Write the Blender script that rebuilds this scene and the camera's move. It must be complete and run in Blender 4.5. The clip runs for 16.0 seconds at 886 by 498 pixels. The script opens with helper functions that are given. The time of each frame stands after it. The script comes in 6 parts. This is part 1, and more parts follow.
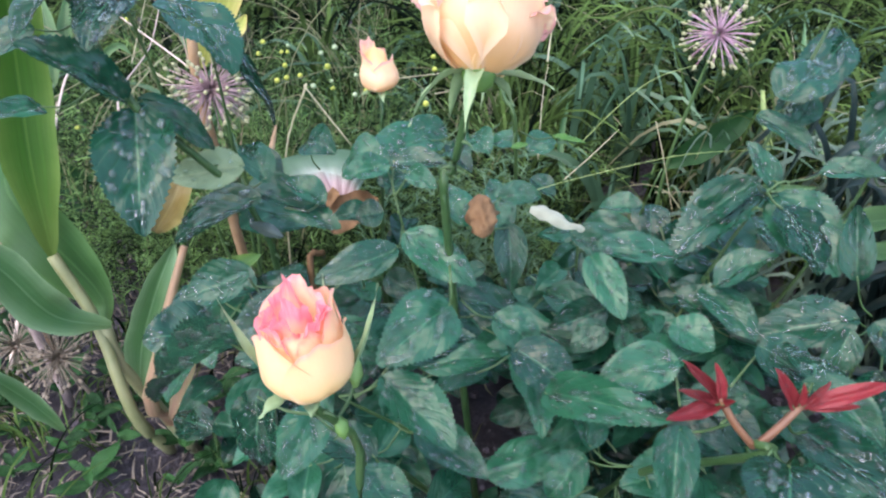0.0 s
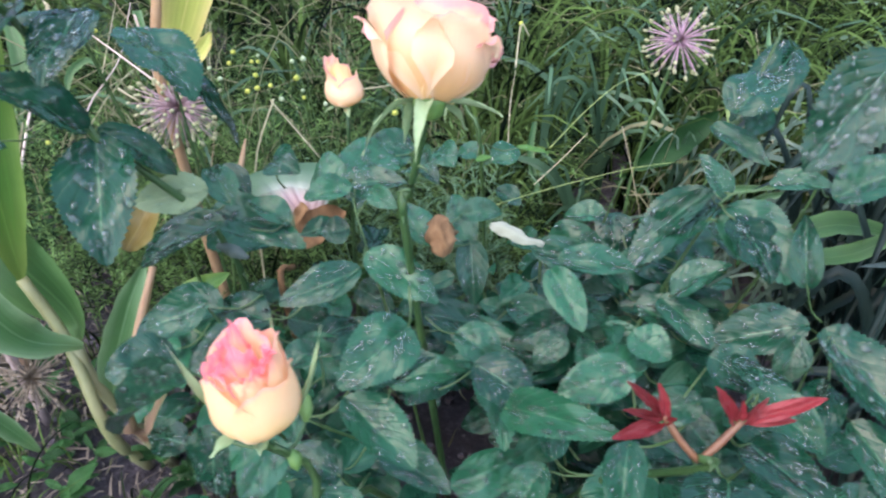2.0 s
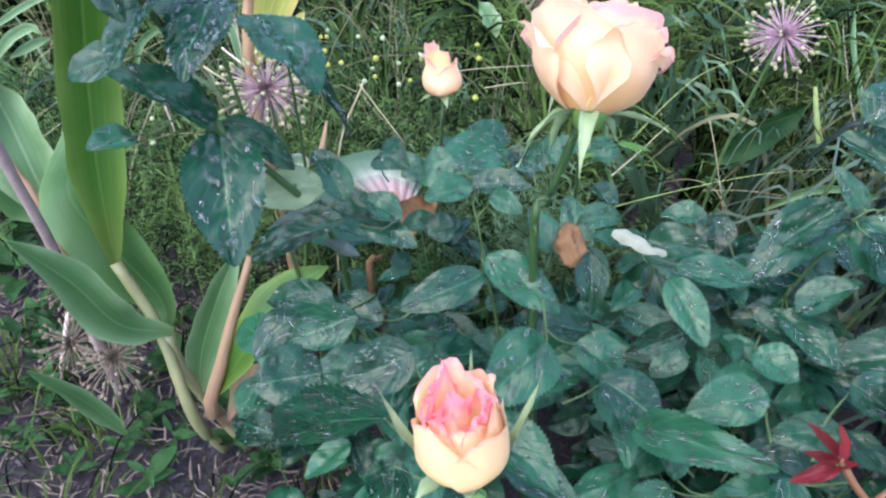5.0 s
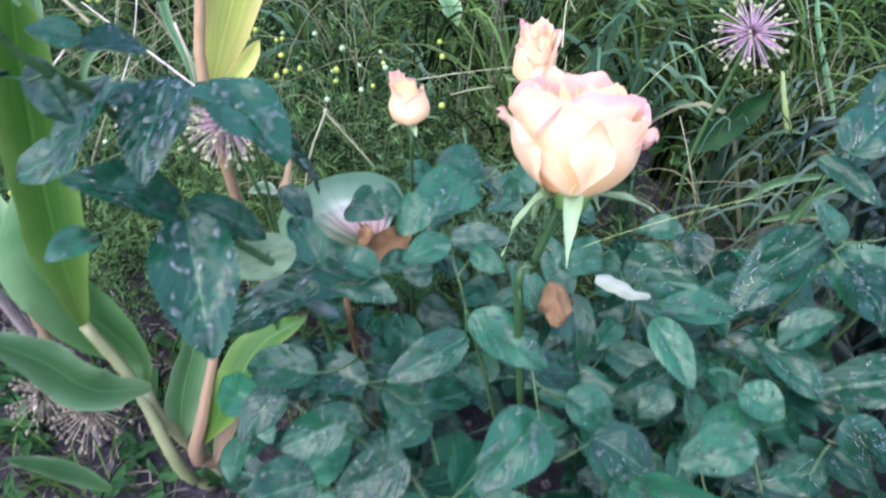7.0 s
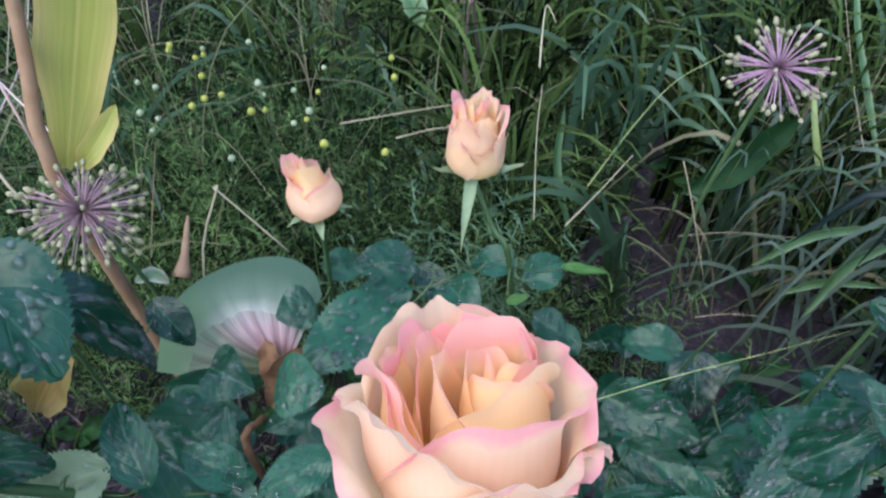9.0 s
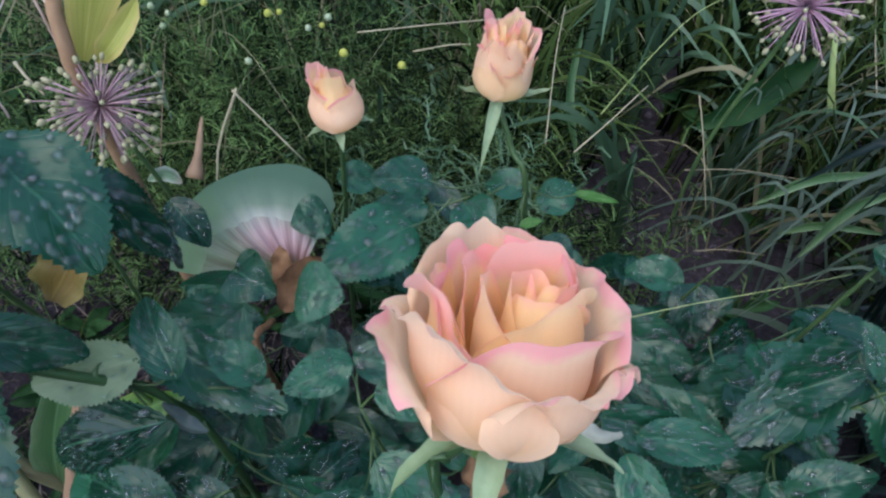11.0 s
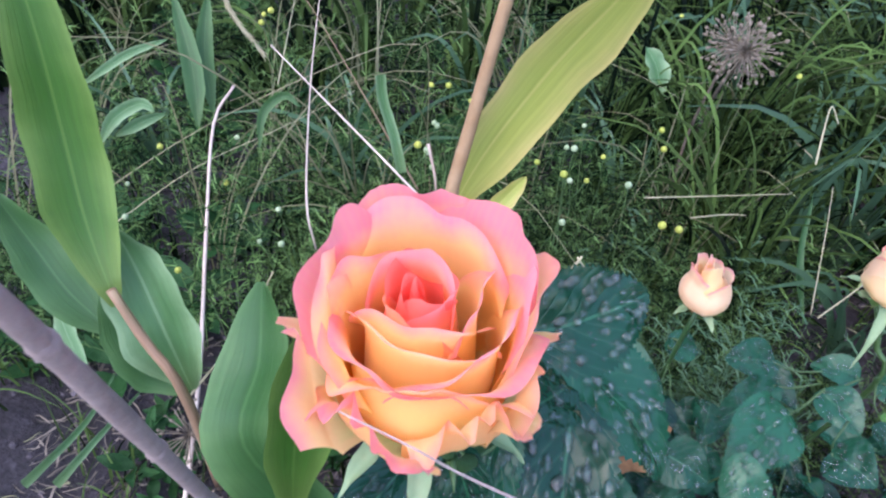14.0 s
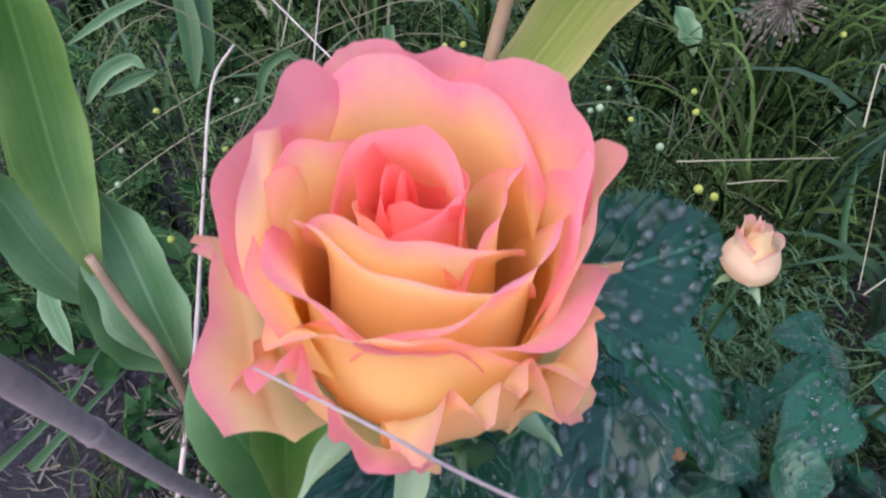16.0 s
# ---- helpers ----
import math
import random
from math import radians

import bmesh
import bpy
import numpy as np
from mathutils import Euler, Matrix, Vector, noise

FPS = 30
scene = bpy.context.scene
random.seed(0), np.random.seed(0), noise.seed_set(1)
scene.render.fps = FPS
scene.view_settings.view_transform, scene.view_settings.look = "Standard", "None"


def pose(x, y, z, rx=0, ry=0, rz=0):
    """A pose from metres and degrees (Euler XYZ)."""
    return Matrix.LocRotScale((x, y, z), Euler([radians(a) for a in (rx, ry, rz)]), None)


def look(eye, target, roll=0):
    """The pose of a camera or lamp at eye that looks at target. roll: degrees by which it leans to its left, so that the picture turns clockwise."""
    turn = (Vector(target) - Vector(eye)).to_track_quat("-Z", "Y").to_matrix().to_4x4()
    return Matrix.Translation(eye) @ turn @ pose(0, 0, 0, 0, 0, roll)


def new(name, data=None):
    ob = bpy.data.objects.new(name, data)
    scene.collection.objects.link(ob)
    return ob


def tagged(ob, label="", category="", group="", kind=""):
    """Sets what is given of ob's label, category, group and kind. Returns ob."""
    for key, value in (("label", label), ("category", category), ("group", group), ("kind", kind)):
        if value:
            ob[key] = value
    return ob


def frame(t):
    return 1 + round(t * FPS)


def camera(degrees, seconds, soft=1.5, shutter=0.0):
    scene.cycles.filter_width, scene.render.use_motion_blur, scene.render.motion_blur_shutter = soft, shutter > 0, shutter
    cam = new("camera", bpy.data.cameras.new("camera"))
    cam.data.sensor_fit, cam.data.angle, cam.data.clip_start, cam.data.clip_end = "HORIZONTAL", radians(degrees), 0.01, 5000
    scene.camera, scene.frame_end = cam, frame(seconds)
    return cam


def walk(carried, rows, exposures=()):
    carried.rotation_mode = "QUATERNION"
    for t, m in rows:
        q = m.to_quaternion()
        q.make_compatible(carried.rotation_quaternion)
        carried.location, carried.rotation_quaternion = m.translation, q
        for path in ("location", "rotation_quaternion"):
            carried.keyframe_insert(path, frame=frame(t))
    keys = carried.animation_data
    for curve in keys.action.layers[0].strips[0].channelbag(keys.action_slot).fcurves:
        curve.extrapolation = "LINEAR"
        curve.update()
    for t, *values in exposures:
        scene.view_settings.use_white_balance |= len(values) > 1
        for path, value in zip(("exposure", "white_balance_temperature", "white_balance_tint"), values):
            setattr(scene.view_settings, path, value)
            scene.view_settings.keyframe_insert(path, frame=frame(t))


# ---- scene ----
cam = camera(63.9, 16.0, 2.25, 0.5)
PATH = [
    (0, (0.0389, 0.0329, 0.5738), (0.0171, 0.8880, 0.0558), 2.00),
    (0.5, (0.0437, 0.0270, 0.5815), (0.0325, 0.8823, 0.0635), 1.12),
    (1, (0.0376, 0.0270, 0.6110), (0.0244, 0.8916, 0.1086), 0.90),
    (1.5, (0.0335, 0.0298, 0.6133), (0.0161, 0.8847, 0.0949), 0.64),
    (2, (0.0554, 0.0338, 0.5940), (0.0529, 0.8844, 0.0682), 1.27),
    (2.5, (0.0827, 0.0343, 0.5955), (0.0870, 0.8873, 0.0736), 1.34),
    (3, (0.1071, 0.0274, 0.5881), (0.1206, 0.8755, 0.0583), 0.82),
    (3.5, (0.1160, 0.0237, 0.5911), (0.1313, 0.8773, 0.0705), 0.07),
    (4, (0.0644, 0.0200, 0.6347), (0.0409, 0.8767, 0.1193), 0.78),
    (4.5, (0.0086, 0.0407, 0.6188), (-0.0250, 0.8829, 0.0808), 1.79),
    (4.7, (-0.0068, 0.0497, 0.6044), (-0.0358, 0.8853, 0.0558), 2.24),
    (6.8, (-0.0391, 0.0915, 0.6386), (-0.0075, 0.8723, 0.0145), 2.46),
    (7, (-0.0294, 0.1106, 0.6561), (-0.0017, 0.8948, 0.0362), 1.33),
    (7.5, (0.0014, 0.1802, 0.6566), (0.0018, 0.9655, 0.0375), 0.49),
    (8, (0.0243, 0.2249, 0.6660), (0.0066, 1.0115, 0.0488), -0.10),
    (8.5, (0.0376, 0.2750, 0.6575), (0.0520, 1.0468, 0.0219), 0.18),
    (9, (0.0372, 0.3082, 0.6566), (0.0467, 1.0445, -0.0200), -0.13),
    (9.5, (0.0385, 0.3134, 0.6542), (0.0413, 0.9860, -0.0858), 2.05),
    (9.7, (0.0359, 0.3145, 0.6561), (0.0421, 0.9652, -0.1032), 2.95),
    (11.8, (-0.0200, 0.2740, 0.6760), (0.0410, 1.5840, -0.8330), 5.10),
    (12, (-0.0530, 0.2630, 0.6875), (-0.0220, 1.6540, -0.7480), 5.50),
    (12.5, (-0.1460, 0.2440, 0.7480), (-0.1200, 1.7240, -0.5960), 4.60),
    (13, (-0.1820, 0.2547, 0.7531), (-0.2186, 1.0135, 0.1028), 5.06),
    (13.5, (-0.2098, 0.2802, 0.7310), (-0.2460, 1.0315, 0.0720), 6.03),
    (14, (-0.2196, 0.3060, 0.7095), (-0.2361, 1.0436, 0.0345), 7.16),
    (14.5, (-0.2198, 0.3242, 0.6945), (-0.2341, 1.0598, 0.0172), 7.26),
    (15, (-0.2167, 0.3345, 0.6832), (-0.2368, 1.0708, 0.0068), 6.09),
    (15.5, (-0.2185, 0.3377, 0.6737), (-0.2431, 1.0656, -0.0117), 6.46),
    (16, (-0.2167, 0.3351, 0.6639), (-0.2513, 1.0558, -0.0285), 6.29),
]
walk(cam, [(t, look(eye, target, roll)) for t, eye, target, roll in PATH], [(0, 2.02, 7300, 7), (4.5, 2.02, 7000, 8), (7, 2.13, 6500, 9), (8, 1.6, 6500, 9), (9, 1.4, 6500, 9), (11.8, 1.05, 6700, 7), (12, 1.1, 6700, 7), (12.6, 1.65, 6500, 9), (13, 1.85, 6500, 10), (15, 1.5, 6500, 12), (16, 1.3, 6700, 13)])
SKY, SUN = 0.24, 0.9

# ---- light ----
world = bpy.data.worlds.new("sky")
scene.world = world
world.use_nodes = True
_n = world.node_tree.nodes
_sky = _n.new("ShaderNodeTexSky")
_sky.sky_type = "NISHITA"
_sky.sun_disc = False
_sky.sun_elevation = radians(53)
_sky.sun_rotation = radians(-144)
_sky.air_density = 1.0
_sky.dust_density = 0.8
_n["Background"].inputs["Strength"].default_value = SKY
world.node_tree.links.new(_sky.outputs[0], _n["Background"].inputs[0])
_sun = bpy.data.lights.new("sun", "SUN")
_sun.energy = SUN
_sun.angle = radians(60)
_sun.color = (1.0, 0.95, 0.88)
new("sun", _sun).matrix_world = look((-0.40, -0.28, 1.25), (0, 0, 0))


# ---- materials ----
class Nodes:
    """A node material in short words."""

    def __init__(self, name, rough=0.5, spec=0.5):
        self.mat = bpy.data.materials.new(name)
        self.mat.use_nodes = True
        self.tree = self.mat.node_tree
        self.bsdf = self.tree.nodes["Principled BSDF"]
        self.out = self.tree.nodes["Material Output"]
        self.bsdf.inputs["Roughness"].default_value = rough
        self.bsdf.inputs["Specular IOR Level"].default_value = spec

    def add(self, kind, **inputs):
        node = self.tree.nodes.new(kind)
        for key, value in inputs.items():
            self.put(node, key.replace("_", " "), value)
        return node

    def put(self, node, key, value):
        slot = node.inputs[int(key)] if key.isdigit() else node.inputs[key]
        if isinstance(value, bpy.types.NodeSocket):
            self.tree.links.new(value, slot)
        else:
            slot.default_value = value

    def math(self, op, a, b=0.0, c=0.0):
        node = self.tree.nodes.new("ShaderNodeMath")
        node.operation = op
        for n, value in enumerate((a, b, c)):
            self.put(node, str(n), value)
        return node.outputs[0]

    def noise(self, scale, detail=3.0, rough=0.55, vector=None):
        node = self.add("ShaderNodeTexNoise", Scale=scale, Detail=detail, Roughness=rough)
        self.put(node, "Vector", vector or self.coord("Object"))
        return node.outputs["Fac"]

    def coord(self, which):
        return self.tree.nodes.new("ShaderNodeTexCoord").outputs[which]

    def ramp(self, fac, *stops):
        node = self.tree.nodes.new("ShaderNodeValToRGB")
        self.put(node, "Fac", fac)
        e = node.color_ramp.elements
        while len(e) < len(stops):
            e.new(0.5)
        for el, (pos, col) in zip(e, stops):
            el.position = pos
            el.color = (*col, 1)
        return node.outputs["Color"]

    def mix(self, fac, a, b, kind="MIX"):
        node = self.tree.nodes.new("ShaderNodeMix")
        node.data_type = "RGBA"
        node.blend_type = kind
        for n, value in ((0, fac), (6, a), (7, b)):
            if isinstance(value, tuple):
                value = (*value, 1)
            self.put(node, str(n), value)
        return node.outputs[2]

    def random(self):
        return self.tree.nodes.new("ShaderNodeObjectInfo").outputs["Random"]

    def island(self):
        return self.tree.nodes.new("ShaderNodeNewGeometry").outputs["Random Per Island"]

    def uv(self):
        node = self.tree.nodes.new("ShaderNodeSeparateXYZ")
        self.put(node, "0", self.coord("UV"))
        return node.outputs[0], node.outputs[1]

    def bump(self, height, strength, distance):
        node = self.add("ShaderNodeBump", Strength=strength, Distance=distance, Height=height)
        self.put(self.bsdf, "Normal", node.outputs[0])

    def colour(self, value, thin=0.0, thin_colour=None):
        """Sets the base colour; thin: the share of light that comes through."""
        self.put(self.bsdf, "Base Color", (*value, 1) if isinstance(value, tuple) else value)
        if thin:
            tr = self.add("ShaderNodeBsdfTranslucent")
            self.put(tr, "Color", (*thin_colour, 1) if isinstance(thin_colour, tuple) else (thin_colour or ((*value, 1) if isinstance(value, tuple) else value)))
            sh = self.add("ShaderNodeMixShader")
            sh.inputs[0].default_value = thin
            self.put(sh, "1", self.bsdf.outputs[0])
            self.put(sh, "2", tr.outputs[0])
            self.put(self.out, "Surface", sh.outputs[0])
        return self.mat


def rose_leaf_material(name, dark, light, vein, rough, thin):
    """A smooth glossy leaf: a pale rib, side veins sunk between low puffs, and a slow drift of tone."""
    m = Nodes(name, rough, 0.36)
    u, v = m.uv()
    side = m.math("ABSOLUTE", m.math("SUBTRACT", u, 0.5))
    rib = m.math("LESS_THAN", side, 0.016)
    warp = m.math("MULTIPLY", m.math("SUBTRACT", m.noise(3.0, 2.0), 0.5), 0.10)
    stripe = m.math("FRACT", m.math("MULTIPLY", m.math("ADD", warp, m.math("SUBTRACT", v, m.math("MULTIPLY", side, 0.84))), 7.0))
    stripe = m.math("ABSOLUTE", m.math("SUBTRACT", stripe, 0.5))
    groove = m.math("POWER", m.math("MULTIPLY", stripe, 2.0), 6.0)
    veins = m.math("MAXIMUM", rib, m.math("MULTIPLY", groove, 0.25))
    blotch = m.noise(2.2, 2.0)
    tone = m.math("ADD", m.math("MULTIPLY", m.random(), 0.7), m.math("MULTIPLY", blotch, 0.3))
    body = m.ramp(tone, (0.15, dark), (0.85, light))
    col = m.mix(m.math("MULTIPLY", veins, 0.5), body, vein)
    m.put(m.bsdf, "Roughness", m.math("ADD", rough - 0.05, m.math("MULTIPLY", m.noise(5.0, 2.0), 0.12)))
    cells = m.add("ShaderNodeTexVoronoi", Scale=11.0, Randomness=1.0)
    cells.feature = "SMOOTH_F1"
    m.put(cells, "Vector", m.coord("Object"))
    height = m.math("SUBTRACT", m.math("MULTIPLY", groove, -0.22), m.math("MULTIPLY", cells.outputs["Distance"], 0.55))
    m.bump(height, 0.55, 0.0013)
    return m.colour(col, thin)


LEAF = rose_leaf_material("rose_leaf", (0.003, 0.024, 0.014), (0.016, 0.080, 0.042), (0.034, 0.12, 0.062), 0.24, 0.08)
LEAF_YOUNG = rose_leaf_material("young_leaf", (0.035, 0.11, 0.018), (0.06, 0.16, 0.03), (0.10, 0.2, 0.06), 0.42, 0.2)
LEAF_WITHERED = rose_leaf_material("withered_leaf", (0.085, 0.13, 0.07), (0.14, 0.19, 0.11), (0.17, 0.21, 0.13), 0.5, 0.15)
LEAF_RED = rose_leaf_material("red_shoot_leaf", (0.10, 0.010, 0.014), (0.21, 0.018, 0.026), (0.24, 0.04, 0.04), 0.42, 0.2)


def drop_material():
    m = Nodes("water_drop", 0.0, 0.5)
    m.bsdf.inputs["IOR"].default_value = 1.42
    m.bsdf.inputs["Transmission Weight"].default_value = 0.98
    return m.colour((0.90, 1.0, 1.0))


DROP = drop_material()


def plain(name, low, high, rough=0.5, scale=60.0, thin=0.0, bump=0.3, spec=0.4, per_island=False, span=(0.3, 0.9)):
    """Two tones mingled by noise at two scales, and by a chance per thing or per piece."""
    m = Nodes(name, rough, spec)
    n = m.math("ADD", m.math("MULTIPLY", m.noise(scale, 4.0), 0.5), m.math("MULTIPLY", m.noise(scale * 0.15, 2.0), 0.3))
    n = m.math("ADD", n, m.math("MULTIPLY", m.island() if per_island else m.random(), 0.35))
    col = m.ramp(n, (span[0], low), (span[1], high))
    if bump:
        m.bump(m.noise(scale * 2.5, 3.0), bump, 0.0008)
    return m.colour(col, thin)


STEM = plain("rose_stem", (0.02, 0.055, 0.018), (0.06, 0.10, 0.034), 0.45, 80)
STEM_RED = plain("shoot_stem", (0.12, 0.048, 0.032), (0.21, 0.10, 0.055), 0.45, 80)
CALYX = plain("calyx", (0.09, 0.18, 0.045), (0.19, 0.28, 0.095), 0.5, 150, 0.2)
SEPAL = plain("sepal", (0.15, 0.22, 0.10), (0.32, 0.40, 0.25), 0.5, 150, 0.25)
STRAW = plain("dry_straw", (0.20, 0.165, 0.10), (0.46, 0.40, 0.28), 0.6, 70)
STRAW_PINK = plain("pink_straw", (0.36, 0.24, 0.21), (0.60, 0.47, 0.43), 0.55, 70)
BROWN = plain("withered", (0.09, 0.045, 0.025), (0.28, 0.155, 0.085), 0.85, 140, 0.0, 1.0, 0.15)
TWIG = plain("twig", (0.10, 0.06, 0.035), (0.28, 0.20, 0.13), 0.8, 120)
WHITE_LEAF = plain("bleached_petal", (0.20, 0.20, 0.15), (0.38, 0.37, 0.31), 0.6, 120, 0.2)
STALK_PURPLE = plain("purple_stalk", (0.24, 0.165, 0.17), (0.47, 0.35, 0.35), 0.75, 90, 0.0, 1.0, 0.15)
STALK_BROWN = plain("brown_stalk", (0.27, 0.155, 0.09), (0.46, 0.30, 0.20), 0.7, 70, 0.0, 0.8, 0.2)
STALK_GREEN = plain("green_stalk", (0.13, 0.14, 0.06), (0.27, 0.23, 0.14), 0.5, 60)
ALLIUM_RAY = plain("allium_ray", (0.33, 0.16, 0.25), (0.52, 0.34, 0.42), 0.55, 200)
ALLIUM_POD = plain("allium_pod", (0.18, 0.18, 0.095), (0.36, 0.33, 0.21), 0.6, 300)
ALLIUM_STALK = plain("allium_stalk", (0.04, 0.085, 0.03), (0.12, 0.18, 0.07), 0.5, 60)
ALLIUM_FADED = plain("allium_faded", (0.26, 0.15, 0.19), (0.42, 0.28, 0.31), 0.6, 200)
ALLIUM_DRY = plain("allium_dry", (0.10, 0.072, 0.058), (0.23, 0.175, 0.14), 0.7, 300)
YELLOW = plain("chamomile_yellow", (0.24, 0.27, 0.045), (0.44, 0.42, 0.09), 0.7, 400)
CREAM = plain("chamomile_cream", (0.20, 0.26, 0.14), (0.40, 0.44, 0.30), 0.7, 400)
# Near-black low tones of FERN and GRASS paint in the shade between blades.
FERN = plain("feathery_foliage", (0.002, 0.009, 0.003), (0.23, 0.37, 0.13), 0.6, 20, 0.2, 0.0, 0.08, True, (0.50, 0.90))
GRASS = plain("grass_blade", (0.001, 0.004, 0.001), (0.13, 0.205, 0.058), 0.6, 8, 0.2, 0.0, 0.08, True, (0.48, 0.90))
GRASS_PALE = plain("pale_grass", (0.16, 0.22, 0.06), (0.34, 0.40, 0.16), 0.5, 40, 0.2)
GRASS_DRY = plain("dry_grass", (0.09, 0.08, 0.035), (0.28, 0.26, 0.16), 0.55, 8, 0.2, 0.0, 0.3, True)
STRAP = plain("strap_leaf", (0.003, 0.009, 0.009), (0.016, 0.032, 0.030), 0.40, 25, 0.05, 0.2, 0.25)
STRAP_PALE = plain("strap_leaf_pale", (0.016, 0.030, 0.030), (0.055, 0.075, 0.072), 0.45, 25, 0.1, 0.2, 0.4)
WEED = plain("weed_leaf", (0.004, 0.020, 0.006), (0.034, 0.10, 0.030), 0.5, 30, 0.12, 0.4, 0.14)
LITTER = plain("dry_litter", (0.09, 0.07, 0.06), (0.28, 0.22, 0.19), 0.8, 60, 0.0, 0.0, 0.2, True)
GRASS_BROAD = plain("broad_grass", (0.010, 0.034, 0.016), (0.10, 0.175, 0.10), 0.42, 8, 0.12, 0.0, 0.3, True)
GRASS_WET = plain("wet_grass", (0.035, 0.062, 0.044), (0.17, 0.23, 0.18), 0.35, 8, 0.12, 0.0, 0.4, True)
CLOD = plain("soil_clod", (0.024, 0.019, 0.024), (0.13, 0.104, 0.128), 0.9, 90, 0.0, 0.5, 0.25, True)


def soil_material():
    m = Nodes("soil", 0.85, 0.3)
    big, fine = m.noise(6.0, 6.0, 0.65), m.noise(120.0, 6.0, 0.7)
    col = m.ramp(m.math("ADD", m.math("MULTIPLY", big, 0.5), m.math("MULTIPLY", fine, 0.5)), (0.30, (0.004, 0.003, 0.004)), (0.52, (0.036, 0.028, 0.038)), (0.76, (0.15, 0.12, 0.155)))
    m.bump(m.math("ADD", fine, m.noise(35.0, 5.0)), 1.0, 0.012)
    m.put(m.bsdf, "Roughness", m.math("ADD", 0.55, m.math("MULTIPLY", big, 0.4)))
    return m.colour(col)


SOIL = soil_material()


def blade_material(name, mid, edge, base, rough=0.42, thin=0.3):
    """A long leaf with fine lengthwise veins, another tone at its edge and at its foot, and blotches drawn out along it."""
    m = Nodes(name, rough, 0.45)
    u, v = m.uv()
    far = m.add("ShaderNodeMapping")
    far.inputs["Scale"].default_value = (17.0, 2.2, 1.0)
    m.put(far, "Vector", m.coord("UV"))
    streak = m.noise(1.0, 5.0, 0.6, far.outputs[0])
    blotch = m.noise(22.0, 4.0)
    side = m.math("MULTIPLY", m.math("ABSOLUTE", m.math("SUBTRACT", u, 0.5)), 2.0)
    side = m.math("ADD", side, m.math("MULTIPLY", m.math("SUBTRACT", blotch, 0.5), 0.8))
    col = m.mix(m.math("MINIMUM", 1.0, m.math("POWER", m.math("MAXIMUM", side, 0.0), 2.5)), mid, edge)
    foot = m.math("MAXIMUM", m.math("SUBTRACT", 1.0, m.math("MULTIPLY", m.math("ADD", v, m.math("MULTIPLY", streak, 0.3)), 2.4)), 0.0)
    col = m.mix(foot, col, base)
    dark = m.ramp(streak, (0.34, (0.52, 0.58, 0.50)), (0.66, (1.0, 1.0, 1.0)))
    col = m.mix(0.5, col, dark, "MULTIPLY")
    rib = m.math("LESS_THAN", m.math("ABSOLUTE", m.math("SUBTRACT", u, 0.5)), 0.02)
    col = m.mix(m.math("MULTIPLY", rib, 0.35), col, edge)
    m.put(m.bsdf, "Roughness", m.math("ADD", rough - 0.1, m.math("MULTIPLY", blotch, 0.25)))
    m.bump(m.math("ADD", streak, m.math("MULTIPLY", m.noise(50.0), 0.4)), 0.5, 0.0012)
    return m.colour(col, thin)


BLADE_GREEN = blade_material("blade_green", (0.038, 0.112, 0.013), (0.14, 0.22, 0.05), (0.14, 0.18, 0.042), 0.42, 0.16)
BLADE_DARK = blade_material("blade_dark", (0.032, 0.095, 0.026), (0.085, 0.17, 0.06), (0.07, 0.13, 0.04))
BLADE_GREY = blade_material("blade_grey", (0.058, 0.14, 0.05), (0.20, 0.29, 0.16), (0.12, 0.18, 0.07), 0.42, 0.16)
BLADE_YELLOW = blade_material("blade_yellow", (0.42, 0.42, 0.10), (0.66, 0.50, 0.20), (0.46, 0.42, 0.10), 0.42, 0.35)
BLADE_PINK = blade_material("blade_pink", (0.42, 0.24, 0.17), (0.34, 0.32, 0.16), (0.46, 0.24, 0.18))
BLADE_OCHRE = blade_material("blade_ochre", (0.17, 0.11, 0.03), (0.23, 0.18, 0.06), (0.10, 0.07, 0.03))
BLADE_DYING = blade_material("blade_dying", (0.16, 0.28, 0.15), (0.52, 0.55, 0.49), (0.42, 0.26, 0.28))


def arch_material():
    """Purple streaks at the foot, a whitish band, grey-green above it and a pale margin."""
    m = Nodes("arched_leaf", 0.42, 0.4)
    u, v = m.uv()
    far = m.add("ShaderNodeMapping")
    far.inputs["Scale"].default_value = (30.0, 1.2, 1.0)
    m.put(far, "Vector", m.coord("UV"))
    streak = m.noise(1.0, 4.0, 0.6, far.outputs[0])
    along = m.math("ADD", v, m.math("MULTIPLY", m.math("SUBTRACT", m.noise(24.0, 3.0), 0.5), 0.22))
    along = m.math("SUBTRACT", along, m.math("MULTIPLY", m.math("SUBTRACT", u, 0.3), 0.25))
    col = m.ramp(along, (0.05, (0.28, 0.22, 0.12)), (0.22, (0.44, 0.27, 0.29)), (0.40, (0.46, 0.34, 0.36)), (0.52, (0.36, 0.37, 0.33)), (0.64, (0.15, 0.21, 0.15)), (0.90, (0.075, 0.14, 0.085)))
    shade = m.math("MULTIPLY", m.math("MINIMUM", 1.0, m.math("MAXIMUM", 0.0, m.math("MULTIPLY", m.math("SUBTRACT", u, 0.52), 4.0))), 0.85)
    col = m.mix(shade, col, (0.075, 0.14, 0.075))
    foot = m.math("MULTIPLY", m.math("LESS_THAN", along, 0.52), 0.8)
    col = m.mix(foot, col, m.ramp(streak, (0.36, (0.55, 0.42, 0.44)), (0.62, (1.0, 1.0, 1.0))), "MULTIPLY")
    m.bump(m.math("ADD", streak, m.noise(60.0)), 0.4, 0.001)
    return m.colour(col, 0.25)


ARCHED = arch_material()


